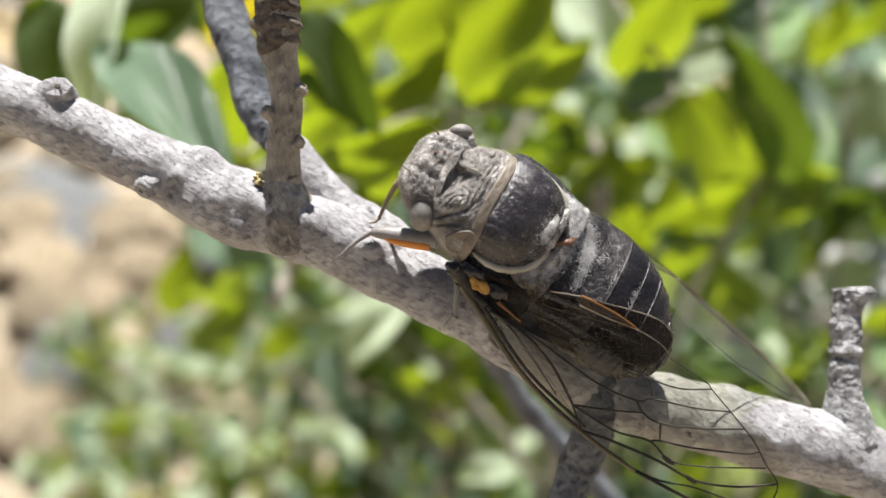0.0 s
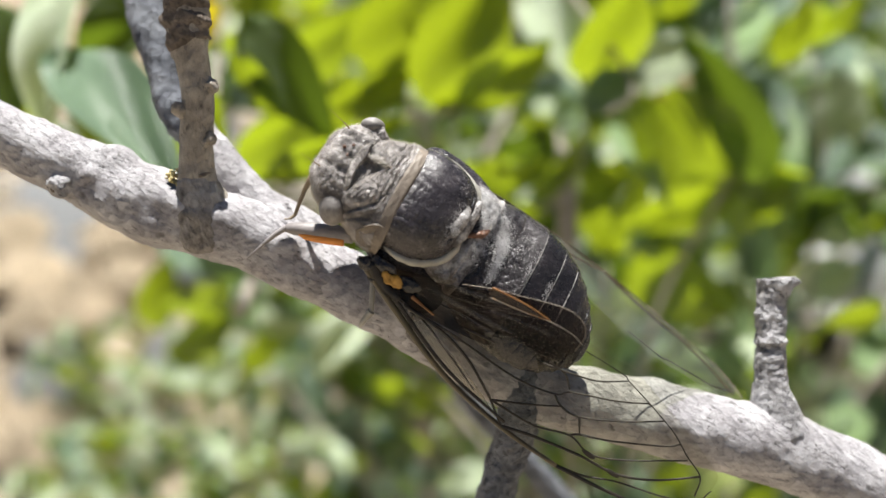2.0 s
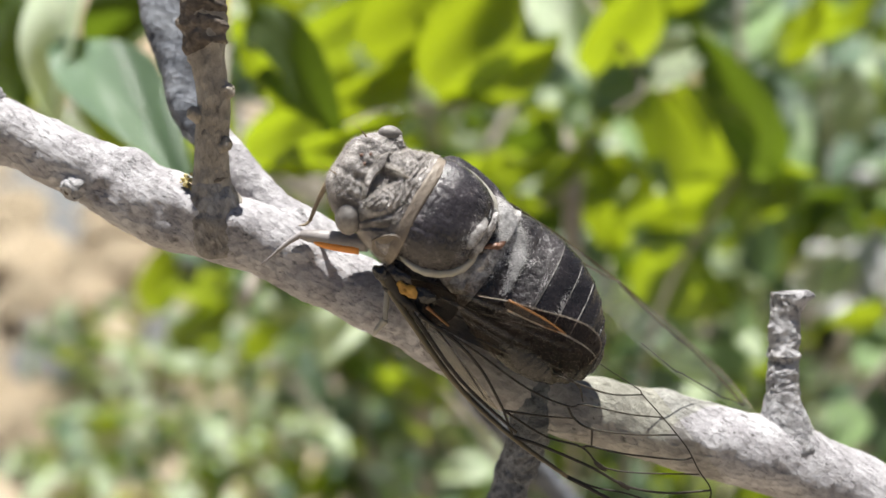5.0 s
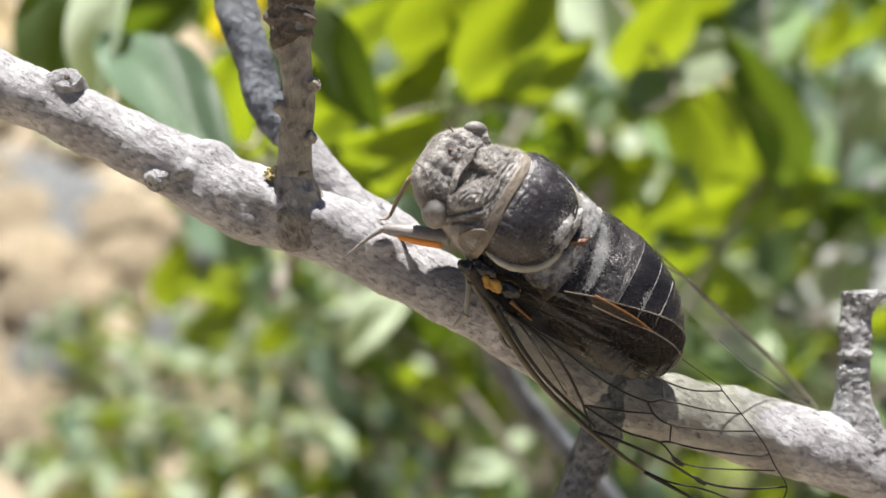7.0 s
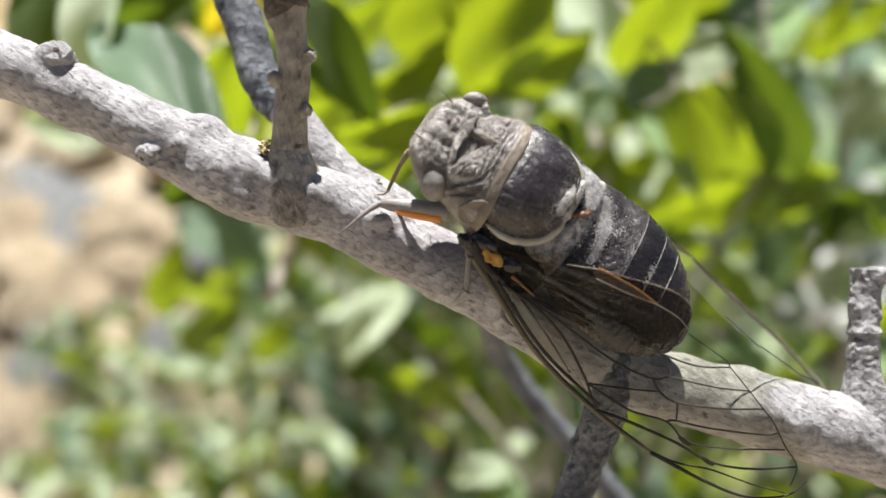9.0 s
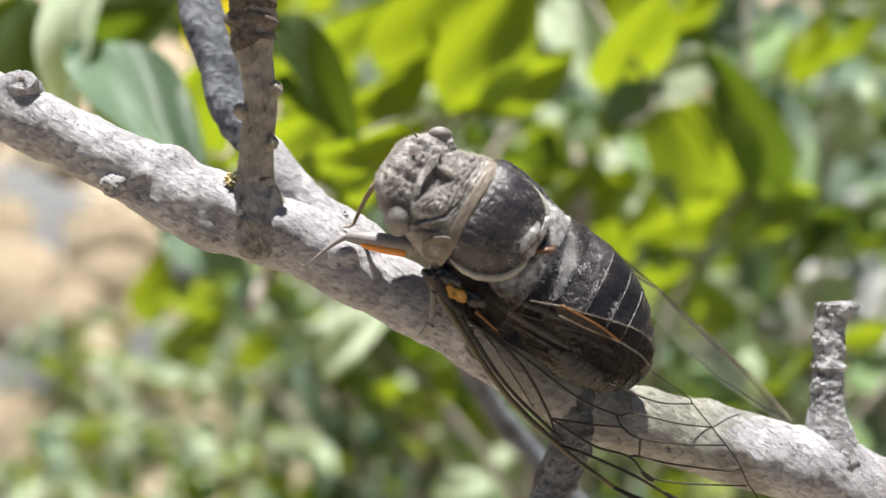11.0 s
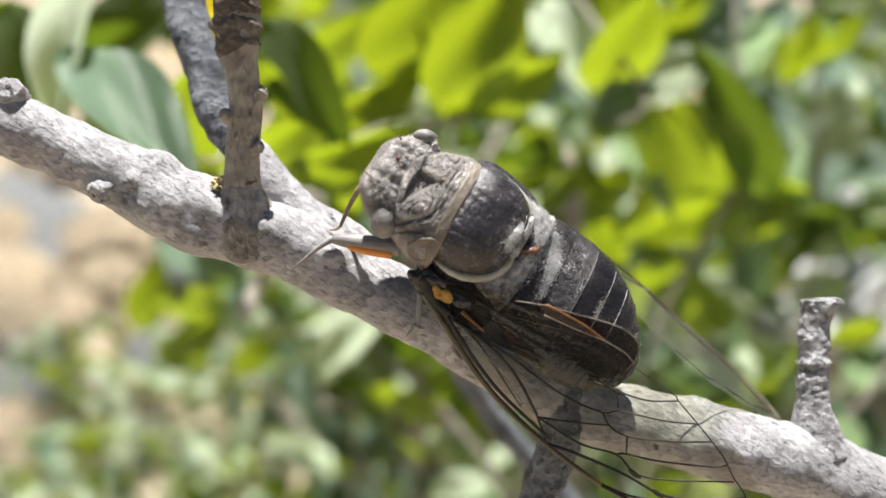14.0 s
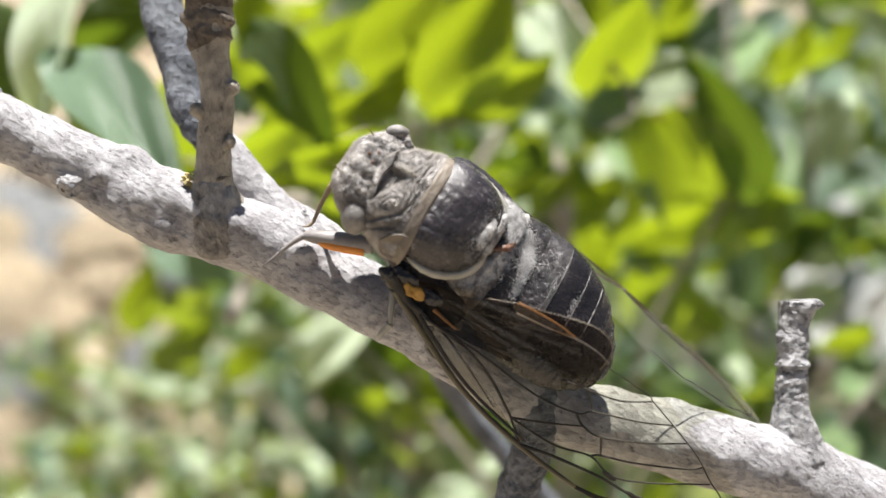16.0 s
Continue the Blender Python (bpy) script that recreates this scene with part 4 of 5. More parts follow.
def wing(top, name, label, base, p, q, bow=1.0, hindwing=True, roof=0.4):
    p = Vector(p).normalized()
    q = Vector(q)
    q = (q - p * q.dot(p)).normalized()
    o = p.cross(q)
    o = o if o.z > 0 else -o

    def place(a, b, h):
        if hindwing:
            b = b + 0.003 * max(0.0, a - 18) ** 2
        lift = bow * (0.5 * math.sin(a / 47 * math.pi) - 0.012 * b * b) + 0.12 * math.sin(a * 0.9) * math.sin(b * 0.8) + (roof * max(0.0, b - 1.5) if a < 26 else roof * max(0.0, b - 1.5) * max(0.0, 1 - (a - 26) / 8))
        return Vector(base) + p * a + q * b + o * (h + lift)

    def vein(rows, r0, r1, h=0.0):
        k = len(rows) - 1
        return [(*place(a, b, h), r0 + (r1 - r0) * i / k) for i, (a, b) in enumerate(rows)]
    outline = spline(COSTA, 4)[:-1] + spline(OUTER, 4)[:-1] + spline(HIND, 4)[:-1]
    film = part(name, sheet(bmesh.new(), outline, place, 0.8), MEMBRANE if hindwing else MEMBRANE_FAR, top, label)
    part("front_edge", tube(bmesh.new(), vein(COSTA[:5], 0.42 if hindwing else 0.2, 0.24 if hindwing else 0.1), 6, 10, cap=True), VEIN_TAN, film, "thick tan front edge")
    part("front_tip_edge", tube(bmesh.new(), vein(COSTA[4:], 0.24 if hindwing else 0.12, 0.07), 6, 10), VEIN if hindwing else COLLAR, film)
    if hindwing:
        part("front_vein", tube(bmesh.new(), vein([(a, b + 0.75) for a, b in COSTA[:4]], 0.3, 0.16, 0.05), 6, 10), VEIN, film)
    for k, rows in enumerate(LONG_VEINS + CROSS_VEINS):
        if not hindwing and k not in (1, 3):
            continue
        r = 0.2 if k in (1, 3) else 0.14
        part("vein", tube(bmesh.new(), vein(rows, r, r * 0.62), 6, 7), VEIN if hindwing else VEIN_TAN, film)
    part("outer_vein", tube(bmesh.new(), vein(AMBIENT, 0.09, 0.06), 6, 7), VEIN, film)
    for a, b in ((33.3, -3.9), (36.9, -4.6)):
        bm = bmesh.new()
        ball(bm, place(a, b, 0.03), (0.95, 0.3, 0.1), Matrix((p, q, o)).transposed(), 2, ((0.1, 0.5),))
        part("smoky_spot", bm, VEIN, film, "dark spot on a cross vein")
    if hindwing:
        bm = bmesh.new()
        ball(bm, place(3.5, 0.5, 0.35), (1.35, 0.62, 0.25), Matrix((p, q, o)).transposed(), 3, ((0.45, 0.7), (0.2, 0.3)))
        part("ochre_spot", bm, YELLOW, film, "ochre patch at the wing base")
        part("base_vein", tube(bmesh.new(), vein([(0.5, 0.6), (3, -0.6), (5.5, -1.0)], 0.8, 0.45, -0.1), 6, 12, ((0.1, 0.8),)), VEIN, film)
        part("base_vein", tube(bmesh.new(), vein([(6.4, 0.2), (7.4, 0.1), (9.6, -0.1)], 0.26, 0.1, 0.1), 6, 10), RUST, film, "orange-brown vein base")
        part("fold", tube(bmesh.new(), vein([(12.6, 6.8), (15.0, 7.2), (17.2, 7.5), (19.7, 7.5)], 0.10, 0.05, 0.32), 6, 10), RUST, film, "orange fold at the wing's hind edge")
        pale = [(8, -2.3), (12, -3.6), (17, -4.9), (21, -5.6), (22.3, -5.9), (18.5, -4.2), (13, -2.4), (9, -1.6)]
        part("costal_cell", sheet(bmesh.new(), spline(pale + pale[:1], 4)[:-1], lambda a, b, h: place(a, b, 0.06), 0.4), MEMBRANE_PALE, film, "cream-tinted front cell with sun glint in its film")
        cell = [(0.5, 0.3), (3, -0.9), (6, -1.1), (8.5, -0.8), (9.5, 0.8), (9, 2.6), (7, 3.2), (4, 2.0)]
        part("basal_cell", sheet(bmesh.new(), spline(cell + cell[:1], 4)[:-1], lambda a, b, h: place(a, b, -0.25), 0.6), MEMBRANE_BROWN, film, "dark brown wing base")
        rear = [(4, 1.5), (9, 4.0), (14, 7.0), (17.5, 8.6), (20.5, 9.6), (22.6, 9.3), (23.8, 8.0), (24.2, 6.0), (23.2, 3.8), (20.5, 1.8), (16.5, 0.5), (11, -0.6), (6, -0.9)]
        ring = spline(rear + rear[:1], 4)[:-1]
        hw = part("hind_wing", sheet(bmesh.new(), ring, lambda a, b, h: place(a, b, -0.2), 0.8), MEMBRANE_SMOKY, top, "smoky folded hind wing")
        part("hind_edge", tube(bmesh.new(), vein([(10, 4.9), (13, 6.7), (15.7, 7.8), (18.5, 9.0), (20.8, 9.65), (22.7, 9.3), (23.8, 8.0), (24.1, 6)], 0.055, 0.04, -0.2), 6, 8), COLLAR, hw, "pale edge")
        for rows in ([(7, 1.9), (12, 3.6), (17, 5.9), (20.5, 7.6)], [(6, 0.6), (12, 1.7), (17, 2.3), (23.8, 3.8)]):
            part("vein", tube(bmesh.new(), vein(rows, 0.07, 0.04, -0.2), 6, 7), VEIN, hw)
        # satin pleats of the folded film
        for rows, width in (([(7.0, 2.2), (10.5, 2.4), (14.5, 2.9), (18.0, 3.6)], 0.42), ([(8.0, 3.6), (11.5, 4.7), (14.5, 5.6)], 0.34), ([(9.5, 1.4), (13.5, 1.8), (17.5, 2.2)], 0.22), ([(14.0, 4.2), (18.0, 5.4), (21.5, 6.2)], 0.26)):
            line = spline(rows, 6)
            bm = bmesh.new()
            last = None
            for k, at in enumerate(line):
                w = width * math.sin(math.pi * (0.08 + 0.84 * k / (len(line) - 1)))
                pair = [bm.verts.new(place(at[0], at[1] + w * e, h)) for e, h in ((-1, -0.12), (-0.3, 0.12), (0.4, 0.16), (1, -0.1))]
                if last:
                    for i in range(3):
                        bm.faces.new((last[i], last[i + 1], pair[i + 1], pair[i]))
                last = pair
            part("pleat", bm, MEMBRANE_PLEAT, hw, "satin pleat of the folded film")
        bronze = [(12.6, 6.7), (15.0, 7.2), (17.2, 7.5), (19.8, 7.5), (16.8, 6.5), (14.0, 5.8), (12.4, 6.1)]
        part("bronze_fold", sheet(bmesh.new(), spline(bronze + bronze[:1], 4)[:-1], lambda a, b, h: place(a, b, 0.25), 0.3), MEMBRANE_BRONZE, film, "bronze folded film")
        part("fold_edge", tube(bmesh.new(), vein([(13.2, 5.7), (16.8, 6.5), (19.8, 7.4), (22.5, 7.6), (24, 7.2)], 0.06, 0.03, 0.26), 6, 8), RIM, film, "pale edge of the fold")
        for at, size in (((0.2, 0.3, 0.1), (1.0, 0.9, 0.7)), ((1.8, 1.3, 0.2), (1.6, 0.8, 0.35)), ((5.6, 1.0, -0.05), (1.5, 0.8, 0.25)), ((2.4, -0.8, 0.1), (1.4, 0.4, 0.3))):
            bm = bmesh.new()
            ball(bm, place(*at), size, Matrix((p, q, o)).transposed(), 4, ((0.3, 0.8), (0.1, 0.3)))
            part("hinge", bm, ABDOMEN, film, "glossy black wing hinge")


def wings(top):
    wing(top, "fore_wing", "clear fore wing with black veins", (0.95, -2.3, 5.2), (0.806, -0.5837, -0.085), (0.566, 0.796, 0.2125), roof=0.52)
    wing(top, "fore_wing", "clear fore wing seen nearly edge on", (12.6, 7.4, 1.0), (32.5, -26.0, -11.0), (-0.2, -0.3, 0.93), 0.5, hindwing=False, roof=0.0)


cicada()


# ---- shrubs ----
LEAVES_GLOSSY = [
    (-73.4, 44.3, -86, -44.2, 20.2, -78, 0.4, 1),
    (-73, 63.2, -90, -82.7, 33.5, -92, 0.36, 2),
    (-95.8, 61.4, -105, -91.5, 32.7, -100, 0.6, 3),
    (-69.3, 73.5, -135, -88.4, 50.6, -130, 0.6, 3),
    (-47.4, 18.4, -96, -86.4, 41.1, -96, 0.3, 4),
    (-48.3, 43.5, -92, -42.8, 16.5, -90, 0.5, 4),
    (-33.3, 53.1, -90, -15.6, 25.5, -82, 0.5, 3),
    (-35.1, 44.6, -86, -22.4, 26.2, -83, 0.34, 4),
    (-47.7, 67.2, -115, -57, 47.5, -110, 0.5, 5),
    (-125, 60.6, -160, -145.7, 74.4, -160, 0.5, 6),
    (-130.3, 50, -200, -152.2, 75.9, -200, 0.4, 4),
]
LEAVES_LIME = [
    (-27.7, 22.5, -140, -38.1, 52.7, -140, 0.5, 3),
    (-30.4, 19.3, -100, 2.2, 31.7, -105, 0.34, 4),
    (-17.6, 12.4, -105, -1.2, 21.9, -105, 0.55, 0),
    (-5.9, 24.5, -102, -13.9, 20.3, -102, 0.6, 5),
    (-30, 39, -160, 5.5, 58.5, -168, 0.4, 0),
    (-46.6, 60, -200, -16.7, 83.9, -200, 0.5, 4),
    (-14.2, 58.4, -170, 9.7, 87.2, -162, 0.55, 0),
    (-18, 51.1, -160, -0.7, 36.6, -155, 0.55, 0),
    (8.6, 40.8, -140, 26.3, 78.7, -132, 0.5, 0),
    (15, 41.2, -136, 40.6, 55.4, -130, 0.5, 0),
    (17.4, 45.1, -160, -0.7, 68.8, -165, 0.34, 4),
]
LEAVES_TOP = [
    (35.8, 81.1, -162, 58.8, 49.5, -156, 0.42, 2),
    (54.6, 51.5, -156, 69.9, 79.8, -150, 0.58, 0),
    (67.1, 46.3, -150, 86.5, 65.6, -144, 0.55, 2),
    (51.1, 37, -136, 64.3, 52.8, -130, 0.5, 1),
    (51, 61, -200, 78.8, 53.3, -196, 0.5, 1),
    (55, 44, -230, 70.3, 68.2, -220, 0.5, 7),
    (102.8, 73.9, -200, 112.8, 96.5, -190, 0.6, 1),
    (89.8, 81.9, -200, 102.8, 103.8, -200, 0.5, 0),
    (70.9, 43, -200, 59, 54, -200, 0.5, 4),
]
LEAVES_BRIGHT = [
    (102.5, 25.3, -170, 74, 49.7, -178, 0.72, 0),
    (102.6, 27.6, -172, 74.2, 3.6, -182, 0.58, 0),
    (112.8, 21.9, -168, 85.7, 55.9, -140, 0.36, 3),
    (102.6, 27.3, -172, 134.6, 16.3, -185, 0.44, 4),
    (105.9, 27.5, -174, 104.4, 2.1, -186, 0.55, 0),
    (105.6, 27.3, -176, 124, 0.2, -190, 0.5, 4),
    (103.7, 26.6, -176, 81.8, 20.8, -170, 0.25, 0),
    (73.6, 1.1, -180, 104.6, -31.9, -176, 0.52, 4),
    (75, 46.3, -162, 88.2, 54.4, -155, 0.3, 6),
]
LEAVES_TEAL = [
    (122.7, 55, -200, 136.3, 23.7, -190, 0.3, 7),
    (132.5, 36.8, -190, 114.9, 65.3, -180, 0.46, 1),
    (108, 63.7, -190, 120.8, 85.6, -186, 0.52, 7),
    (129.8, 85.2, -220, 145.8, 104.3, -220, 0.5, 1),
    (117.6, 57.9, -170, 126, 75.3, -162, 0.46, 0),
    (136.7, 71.9, -200, 157.1, 85.9, -190, 0.4, 4),
    (190.2, 77.3, -300, 206.1, 106.5, -300, 0.5, 1),
    (159.1, 24.3, -230, 143.7, -6.4, -230, 0.24, 3),
    (158, 23.2, -230, 181.5, 0.2, -235, 0.22, 3),
    (158, 24.3, -230, 170, 50.6, -230, 0.3, 1),
    (148.1, -16, -170, 132.1, -30.1, -176, 0.5, 0),
]
# Small leaves of the near-white kind, set where bright glints of sun show.
LEAVES_GLINT = [
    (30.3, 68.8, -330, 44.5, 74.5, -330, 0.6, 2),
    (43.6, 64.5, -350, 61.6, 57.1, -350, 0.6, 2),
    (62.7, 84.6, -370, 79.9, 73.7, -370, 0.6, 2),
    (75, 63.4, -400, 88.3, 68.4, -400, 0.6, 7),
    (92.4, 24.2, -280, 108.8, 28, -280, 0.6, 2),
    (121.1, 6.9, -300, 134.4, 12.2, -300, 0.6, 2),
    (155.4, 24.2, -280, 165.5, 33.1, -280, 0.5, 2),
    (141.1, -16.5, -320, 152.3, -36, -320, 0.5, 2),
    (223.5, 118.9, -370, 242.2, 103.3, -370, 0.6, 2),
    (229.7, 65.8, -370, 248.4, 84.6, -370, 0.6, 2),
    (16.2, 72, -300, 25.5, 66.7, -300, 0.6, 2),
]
# Mostly near-white leaves, whose colour brightens the right edge like sunlight.
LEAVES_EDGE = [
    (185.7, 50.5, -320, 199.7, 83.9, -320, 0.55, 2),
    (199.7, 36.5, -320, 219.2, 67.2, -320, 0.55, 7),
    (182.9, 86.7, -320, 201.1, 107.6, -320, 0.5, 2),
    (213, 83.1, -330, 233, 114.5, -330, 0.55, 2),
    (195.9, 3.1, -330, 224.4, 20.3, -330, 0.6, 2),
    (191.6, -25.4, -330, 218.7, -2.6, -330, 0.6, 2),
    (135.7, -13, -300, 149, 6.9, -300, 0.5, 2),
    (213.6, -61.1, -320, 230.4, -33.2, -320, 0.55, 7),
    (-42.1, 21.7, -140, -28.5, 42.4, -140, 0.7, 4),
    (168.9, 50.7, -300, 163.6, 29.5, -300, 0.5, 1),
]
LEAVES_OLIVE = [
    (63.4, 41.4, -176, 85.7, 18.5, -170, 0.26, 7),
    (65.5, 5.9, -185, 80.1, 23.4, -180, 0.45, 0),
    (20.8, 28, -170, 43.1, 23.8, -164, 0.4, 0),
    (37.9, 16.8, -164, 52.8, 28.7, -160, 0.4, 4),
    (30.1, 20.1, -200, 44.3, 9, -195, 0.5, 0),
    (60, 22.1, -200, 72.9, -3.8, -200, 0.4, 0),
    (103.7, -39.5, -162, 126.6, -30.7, -170, 0.44, 0),
    (102.1, 4.6, -230, 119.6, 15.6, -230, 0.5, 2),
    (83.8, 20.8, -245, 98.7, 26.6, -245, 0.6, 2),
    (117.6, -18.4, -250, 129.2, -32.3, -250, 0.6, 2),
]
LEAVES_LOW = [
    (-12.7, -12.7, -198, -33.3, -37, -192, 0.48, 2),
    (-18.4, -45.8, -230, 14.5, -61.1, -230, 0.4, 4),
    (-62.5, -33.2, -320, -73.6, -8.1, -320, 0.5, 4),
    (-91.7, -58.1, -340, -71.3, -34.8, -340, 0.5, 0),
    (-101.5, -10.9, -320, -132.6, -43.5, -340, 0.4, 4),
    (-147.8, -36.3, -360, -135.7, -2.7, -350, 0.5, 0),
    (-74.4, -59.4, -400, -54.4, -99.3, -400, 0.36, 1),
    (-45.9, -63.4, -380, -7.6, -82.5, -380, 0.4, 3),
    (-69.7, -16.8, -330, -49.7, -34, -330, 0.5, 4),
    (-141.5, -57.1, -380, -107.4, -30.9, -370, 0.45, 4),
]


def leaf_shapes():
    """Four ovate leaves of unit length along x, with a folded midrib and a bent tip."""
    shapes = []
    for k in range(4):
        rng = random.Random(20 + k)
        bm = bmesh.new()
        curl, wave, fold, sharp = rng.uniform(0.08, 0.3), rng.uniform(0.01, 0.05), rng.uniform(0.08, 0.26), rng.uniform(0.75, 0.95)
        cols, rows = 14, 4
        grid = []
        for i in range(cols + 1):
            x = i / cols
            half = 1.36 * x ** 0.62 * (1 - x) ** sharp
            line = []
            for j in range(-rows, rows + 1):
                y = j / rows * half
                z = fold * abs(y) - curl * x * x + wave * math.sin(7 * x + j)
                line.append(bm.verts.new((x, y, z)))
            grid.append(line)
        for a, b in zip(grid, grid[1:]):
            for j in range(2 * rows):
                bm.faces.new((a[j], b[j], b[j + 1], a[j + 1]))
        bmesh.ops.remove_doubles(bm, verts=bm.verts, dist=1e-5)
        for f in bm.faces:
            f.smooth = True
        shapes.append(bm)
    meshes = []
    for m in LEAF:
        line = []
        for bm in shapes:
            me = bpy.data.meshes.new("leaf")
            bm.to_mesh(me)
            me.materials.append(m)
            line.append(me)
        meshes.append(line)
    for bm in shapes:
        bm.free()
    return meshes


LEAF_MESH = leaf_shapes()


def facing(kind, rng, spread):
    """Which way a leaf faces: thin lit leaves turn their backs to the sun, glossy ones their faces, dark ones stand edge-on to it."""
    n = Vector((0.0, -0.72, 0.69)) if kind in (0, 4, 5) else (Vector((0.0, -0.12, 1.0)) if kind == 3 else Vector((0.0, 0.5, 0.85)))
    return (n + Vector((rng.gauss(0, spread), rng.gauss(0, spread), 0.0))).normalized()


def leaf(parent, base, tip, ratio, normal, kind, pick):
    """A leaf from base to tip (plant frame, mm), ratio wide, its upper side facing as near to normal as its length allows."""
    b, t = Vector(base), Vector(tip)
    d = (t - b).normalized()
    z = (normal - d * normal.dot(d)).normalized()
    y = z.cross(d)
    size = (t - b).length * MM
    m = Matrix((d, y, z)).transposed().to_4x4() @ Matrix.Diagonal((size, size * ratio, size, 1))
    m.translation = (b - Vector(parent["base"])) * MM
    ob = new("leaf", LEAF_MESH[kind][pick % 4])
    ob.parent = parent
    ob.matrix_local = m
    return ob


def shrub(name, base, label, stems, rows, seed):
    """A shoot: an arching stem that comes over from a shrub rooted behind, and single leaves."""
    top = thing(name, base, label, "shrub", "shrubs behind the branch")
    for st in stems:
        part("stem", tube(bmesh.new(), [(*q[:3], q[3] * 0.55) for q in st], 6, 10, ((0.3, 5),)), BARK_TWIG, top)
    x, y, z, r = stems[0][0]
    rows_up = None
    if y > 50:
        far = PLANT @ (Vector((760, 240, -820)) * MM)
        rows_up = [(x, y, z, r * 0.55), (x + 20, y + 60, z - 60, r), (x + 200, y + 190, z - 320, 3), (620, 330, -680, 5), (760, 240, -820, 7), (*at_world(far.x, far.y, far.z * 0.5), 8), (*at_world(far.x, far.y + 0.02, -0.06), 10)]
    elif y < -50:
        foot = PLANT @ (Vector((x, y, z)) * MM)
        rows_up = [(x, y, z, r * 0.55), (*at_world(foot.x, foot.y - 0.01, foot.z * 0.5), 3), (*at_world(foot.x, foot.y - 0.01, -0.06), 4)]
    if rows_up:
        part("main_stem", tube(bmesh.new(), rows_up, 8, 10, ((0.4, 6),)), BARK_TWIG, top)
    rng = random.Random(seed)
    for (bx, by, bz, tx, ty, tz, ratio, kind) in rows:
        n = facing(kind, rng, 0.12)
        deep = tz - 0.75 * n.y / n.z * (ty - by)
        f = (100 - deep) / (100 - tz)
        leaf(top, (bx, by, bz), (tx * f, ty * f, deep), ratio, n, kind, rng.randrange(4))
    return top


def near_shrubs():
    shrub("leafy_shoot", (-40, 90, -90), "shoot with large glossy grey-green oval leaves", [[(-60, 120, -140, 2), (-50, 70, -130, 1.8), (-43, 26, -96, 1.2), (-45, 21, -82, 0.8)]], LEAVES_GLOSSY, 1)
    shrub("leafy_shoot", (0, 60, -150), "shoot with sunlit yellow-green leaves and one turning orange", [[(40, 100, -200, 3.4), (33, 72, -192, 3.0), (20, 42, -140, 1.6), (-8, 36, -130, 1.2), (-30, 20, -102, 0.8)]], LEAVES_LIME, 2)
    shrub("leafy_shoot", (60, 60, -150), "shoot with pale and blue-green oval leaves", [[(40, 110, -180, 2), (52, 80, -165, 1.6), (62, 45, -130, 1.2), (55, 37, -132, 0.8)]], LEAVES_TOP, 5)
    shrub("leafy_shoot", (102, 27, -172), "shoot with broad sunlit leaves round one node", [[(108, 110, -190, 2), (106, 70, -180, 1.6), (102.6, 26.9, -172, 1.5), (80, -20, -180, 1.6), (70, -80, -190, 2)]], LEAVES_BRIGHT, 6)
    shrub("leafy_shoot", (140, 30, -200), "shoot with narrow teal and dark green leaves", [[(150, 120, -220, 1.8), (152, 70, -222, 1.6), (156.9, 23.2, -230, 1.4), (150, -40, -235, 1.8)]], LEAVES_TEAL, 7)
    shrub("leafy_shoot", (120, 40, -330), "shoot with small leaves coloured pale as sun glints", [[(140, 180, -350, 2), (110, 100, -340, 1.6), (80, 60, -340, 1.2), (60, 40, -340, 1)]], LEAVES_GLINT, 8)
    shrub("leafy_shoot", (170, 30, -320), "shoot with oval leaves coloured pale as if sunlit", [[(190, 160, -330, 2), (190, 100, -326, 1.6), (188, 40, -322, 1.4), (186, -20, -325, 1.2)]], LEAVES_EDGE, 9)
    shrub("leafy_shoot", (50, 10, -165), "shoot with olive leaves on a grey-brown stem", [[(52, -110, -180, 3), (49.5, -46, -170, 3), (48.4, 3.7, -162, 5.5), (48.4, 24.7, -164, 5.0), (47, 38, -168, 1.0)]], LEAVES_OLIVE, 3)
    shrub("leafy_shoot", (-45, -10, -150), "sparse side shoot with mid-green leaves and a bare twig", [[(-19.5, 2.4, -5, 1.6), (-25, 1.5, -40, 1.6), (-33, 0.5, -90, 1.8), (-43.8, -3.2, -150, 3.2), (-48.6, -16.1, -145, 4.2)]], LEAVES_LOW, 4)


near_shrubs()


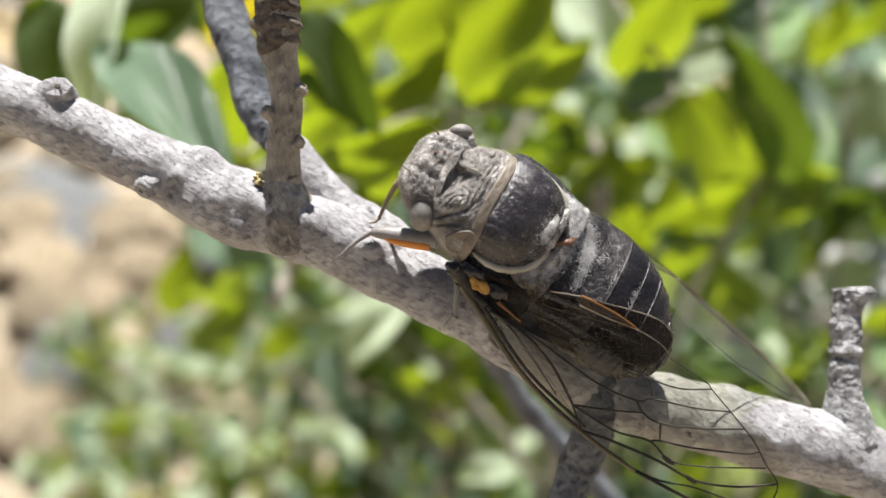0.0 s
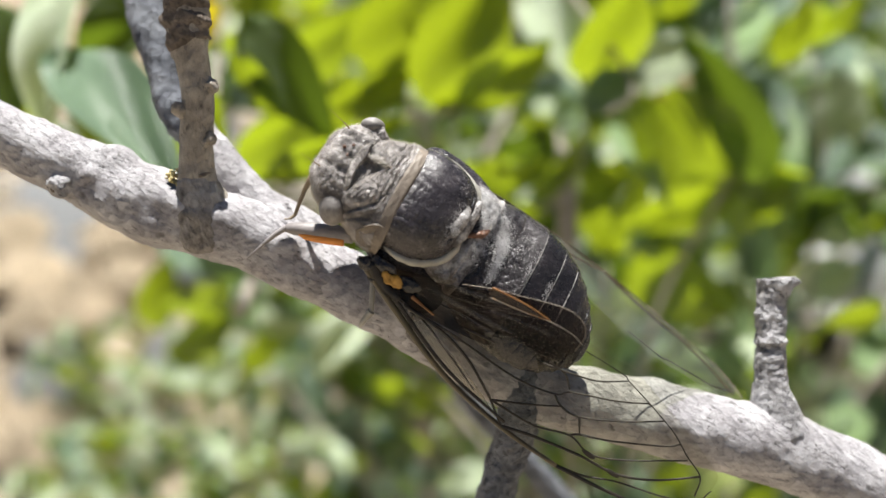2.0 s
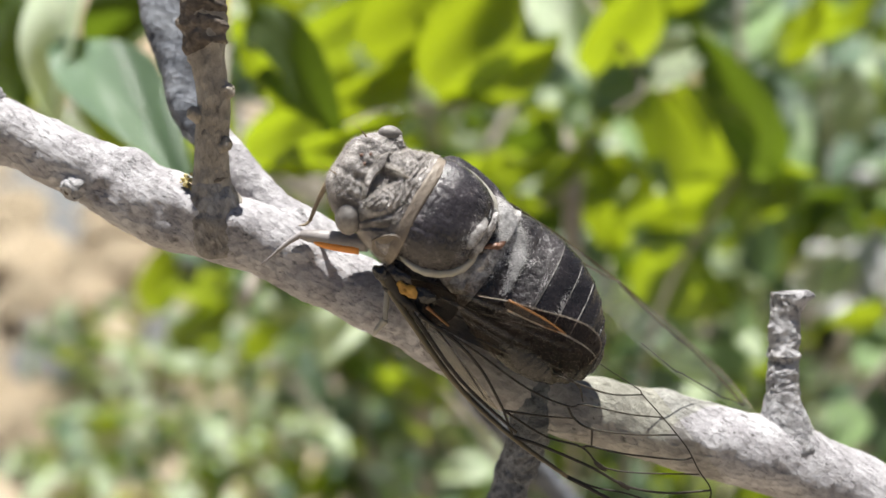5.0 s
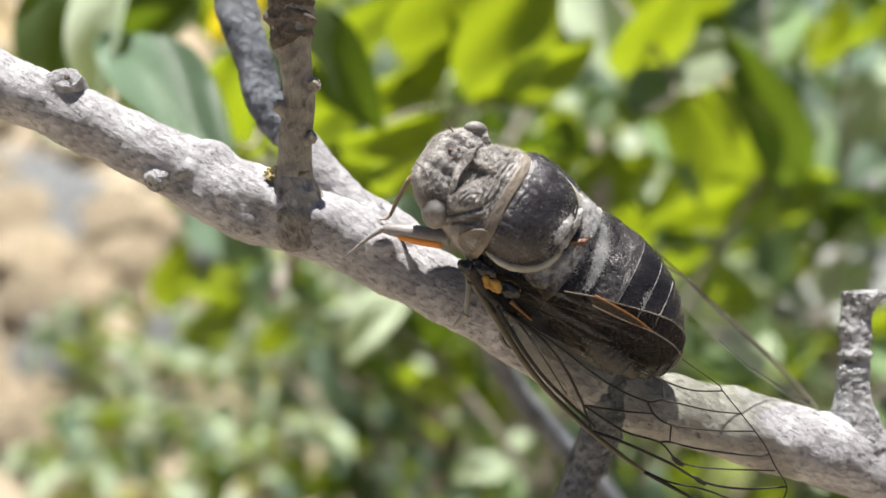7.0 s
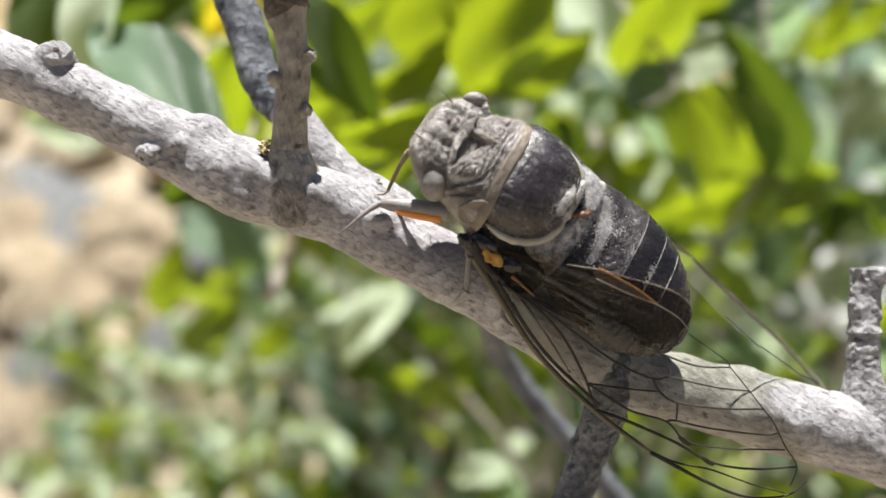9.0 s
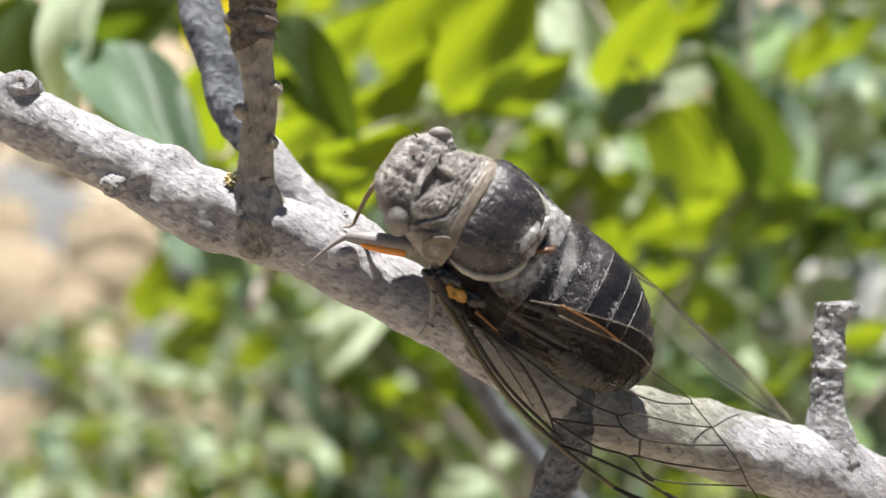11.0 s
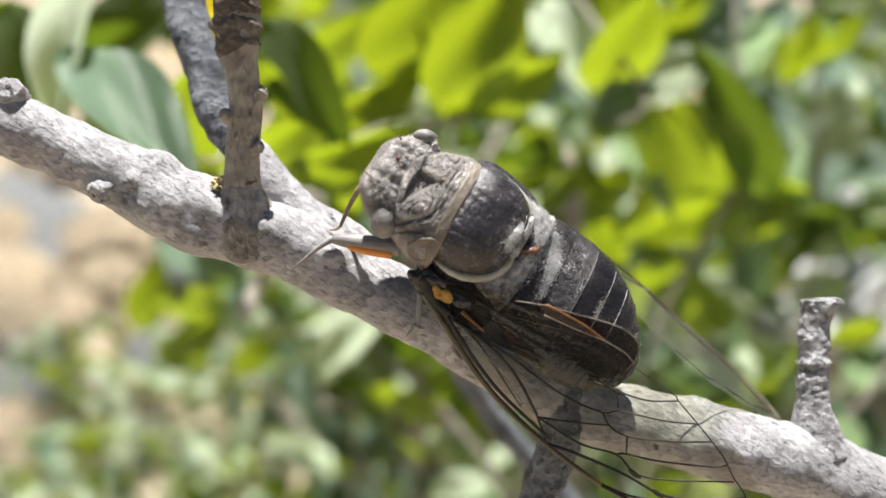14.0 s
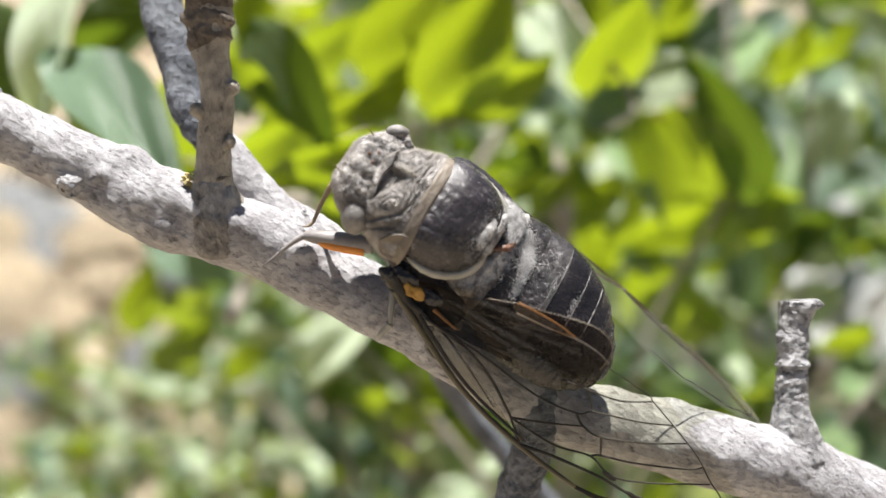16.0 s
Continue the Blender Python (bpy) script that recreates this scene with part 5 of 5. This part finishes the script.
def bush(name, base, label, spread, count, size, kinds, seed, keep):
    """A bush: stems that fork from its foot and leaves strewn round them. keep(x, y, z) says where leaves may grow."""
    rng = random.Random(seed)
    top = thing(name, base, label, "bush", "bushes behind the branch")
    b = Vector(base)
    root(top, base, 0.1 * size)
    for k in range(7):
        t = b + Vector((rng.uniform(-1, 1) * spread[0], rng.uniform(0.6, 1.6) * spread[1], rng.uniform(-1, 1) * spread[2]))
        m = (b + t) / 2 + Vector((rng.gauss(0, 12), rng.gauss(0, 12), rng.gauss(0, 12)))
        part("stem", tube(bmesh.new(), [(*b, 0.1 * size), (*m, 0.06 * size), (*t, 0.02 * size)], 6, 8, ((0.4, 6),)), BARK_TWIG, top)
    n = 0
    while n < count:
        p = b + Vector((rng.uniform(-1.15, 1.15) * spread[0], rng.uniform(0, 1.8) * spread[1], rng.uniform(-1, 1) * spread[2]))
        if not keep(p.x, p.y, p.z):
            count -= 0.2
            continue
        d = Vector((rng.gauss(0, 1), rng.gauss(-0.2, 0.8), rng.gauss(0, 0.6))).normalized() * rng.uniform(0.7, 1.3) * size
        kind = rng.choice(kinds)
        leaf(top, p, p + d, rng.uniform(0.4, 0.65), facing(kind, rng, 0.3), kind, rng.randrange(4))
        n += 1
    return top


def in_view(x, y, z):
    """Where a direction lies across the view, in parts of its half width and half height."""
    w = 100 - z
    return x / w / 0.52, y / w / 0.293


def keep_right(x, y, z):
    a, b = in_view(x, y, z)
    return a > (-0.5 if b > -0.2 else -0.5 + 1.8 * min(0.28, -0.2 - b)) and not (a > 0.85 and -0.55 < b < 0.5)


def keep_far(x, y, z):
    a, b = in_view(x, y, z)
    return a > -0.22 and b > -0.15 and not (a > 0.85 and b < 0.5)


def keep_top(x, y, z):
    a, b = in_view(x, y, z)
    return a > -0.75 and b > 0.1


def keep_edge(x, y, z):
    a, b = in_view(x, y, z)
    return a > 0.78 and not -0.34 < b < 0.15


def bushes():
    bush("bush", (70, -190, -270), "dense bush of mid-green oval leaves", (190, 150, 60), 200, 27, (0, 4, 3, 1, 3, 2, 7), 11, keep_right)
    bush("bush", (-20, -260, -350), "bush of small blue-green leaves", (220, 150, 70), 210, 22, (0, 4, 3, 1, 1, 2, 2), 12, keep_right)
    bush("bush", (120, -240, -420), "bush of grey-green leaves", (300, 230, 90), 260, 42, (1, 1, 4, 3, 0, 2), 13, keep_right)
    bush("bush", (60, -330, -640), "distant bush of mixed green leaves", (420, 280, 90), 230, 66, (0, 4, 3, 1, 2, 2), 16, keep_far)
    bush("bush", (160, -195, -860), "distant bush of mixed green leaves", (480, 275, 100), 230, 85, (1, 4, 2, 3, 0, 2), 17, keep_far)
    bush("bush", (260, -25, -1150), "distant bush of mixed green leaves", (620, 330, 120), 260, 120, (4, 1, 3, 0), 19, keep_far)
    bush("bush", (330, -160, -480), "bush of pale silvery grey-green leaves", (130, 170, 90), 150, 36, (7, 7, 2, 2, 1), 15, keep_edge)
    bush("bush", (0, 0, -300), "bush of bright green leaves", (260, 90, 70), 100, 36, (0, 4, 3, 3, 1, 2), 14, keep_top)


bushes()


# ---- low herbs on the ground ----
def herb(x, y, height, spread, count, kinds, seed):
    """A low plant: thin stems fanning from one foot, small leaves along them; metres."""
    rng = random.Random(seed)
    base = at_world(x, y, -0.02)
    top = thing("low_herb", base, "low herb with small pale and blue-green leaves on dry soil", "herb", "herbs on the ground")
    for k in range(6):
        w = 2 * math.pi * (k + rng.random()) / 6
        reach = spread * rng.uniform(0.4, 1.0)
        tip = (x + reach * math.cos(w), y + reach * math.sin(w), height * rng.uniform(0.6, 1.1))
        mid = (x + 0.4 * reach * math.cos(w), y + 0.4 * reach * math.sin(w), tip[2] * 0.65)
        a, m, b = base, at_world(*mid), at_world(*tip)
        part("stem", tube(bmesh.new(), [(*a, 1.6), (*m, 1.2), (*b, 0.5)], 5, 6), BARK_TWIG, top)
        for j in range(count // 6):
            f = rng.uniform(0.3, 1.05)
            c = Vector(m).lerp(Vector(b), f) if f > 0.5 else Vector(a).lerp(Vector(m), 2 * f)
            c += Vector((rng.gauss(0, 14), rng.gauss(0, 10), rng.gauss(0, 14)))
            d = Vector((rng.gauss(0, 1), rng.gauss(0.1, 0.8), rng.gauss(0.2, 0.6))).normalized() * rng.uniform(20, 36)
            kind = rng.choice(kinds)
            leaf(top, c, c + d, rng.uniform(0.4, 0.65), facing(kind, rng, 0.3), kind, rng.randrange(4))


def herbs():
    rng = random.Random(31)
    pale, teal, green = (2, 2, 0, 2, 0, 1, 0), (1, 1, 2, 2, 0, 4), (0, 4, 2, 0, 0, 2)
    seed = 40
    for y, x0, x1, n in ((0.50, -0.33, 0.30, 8), (0.60, -0.36, 0.32, 8), (0.72, -0.40, 0.30, 9), (0.86, -0.30, 0.30, 7), (1.02, -0.26, 0.30, 6)):
        for k in range(n):
            x = x0 + (x1 - x0) * (k + rng.uniform(0.2, 0.8)) / n
            seed += 1
            herb(x, y + rng.uniform(-0.04, 0.04), rng.uniform(0.09, 0.15), 0.08, 60, pale if x < -0.16 else (teal if rng.random() < 0.55 else green), seed)


herbs()


def motions():
    """Only the camera moves: the cicada and its perch stay still."""


motions()
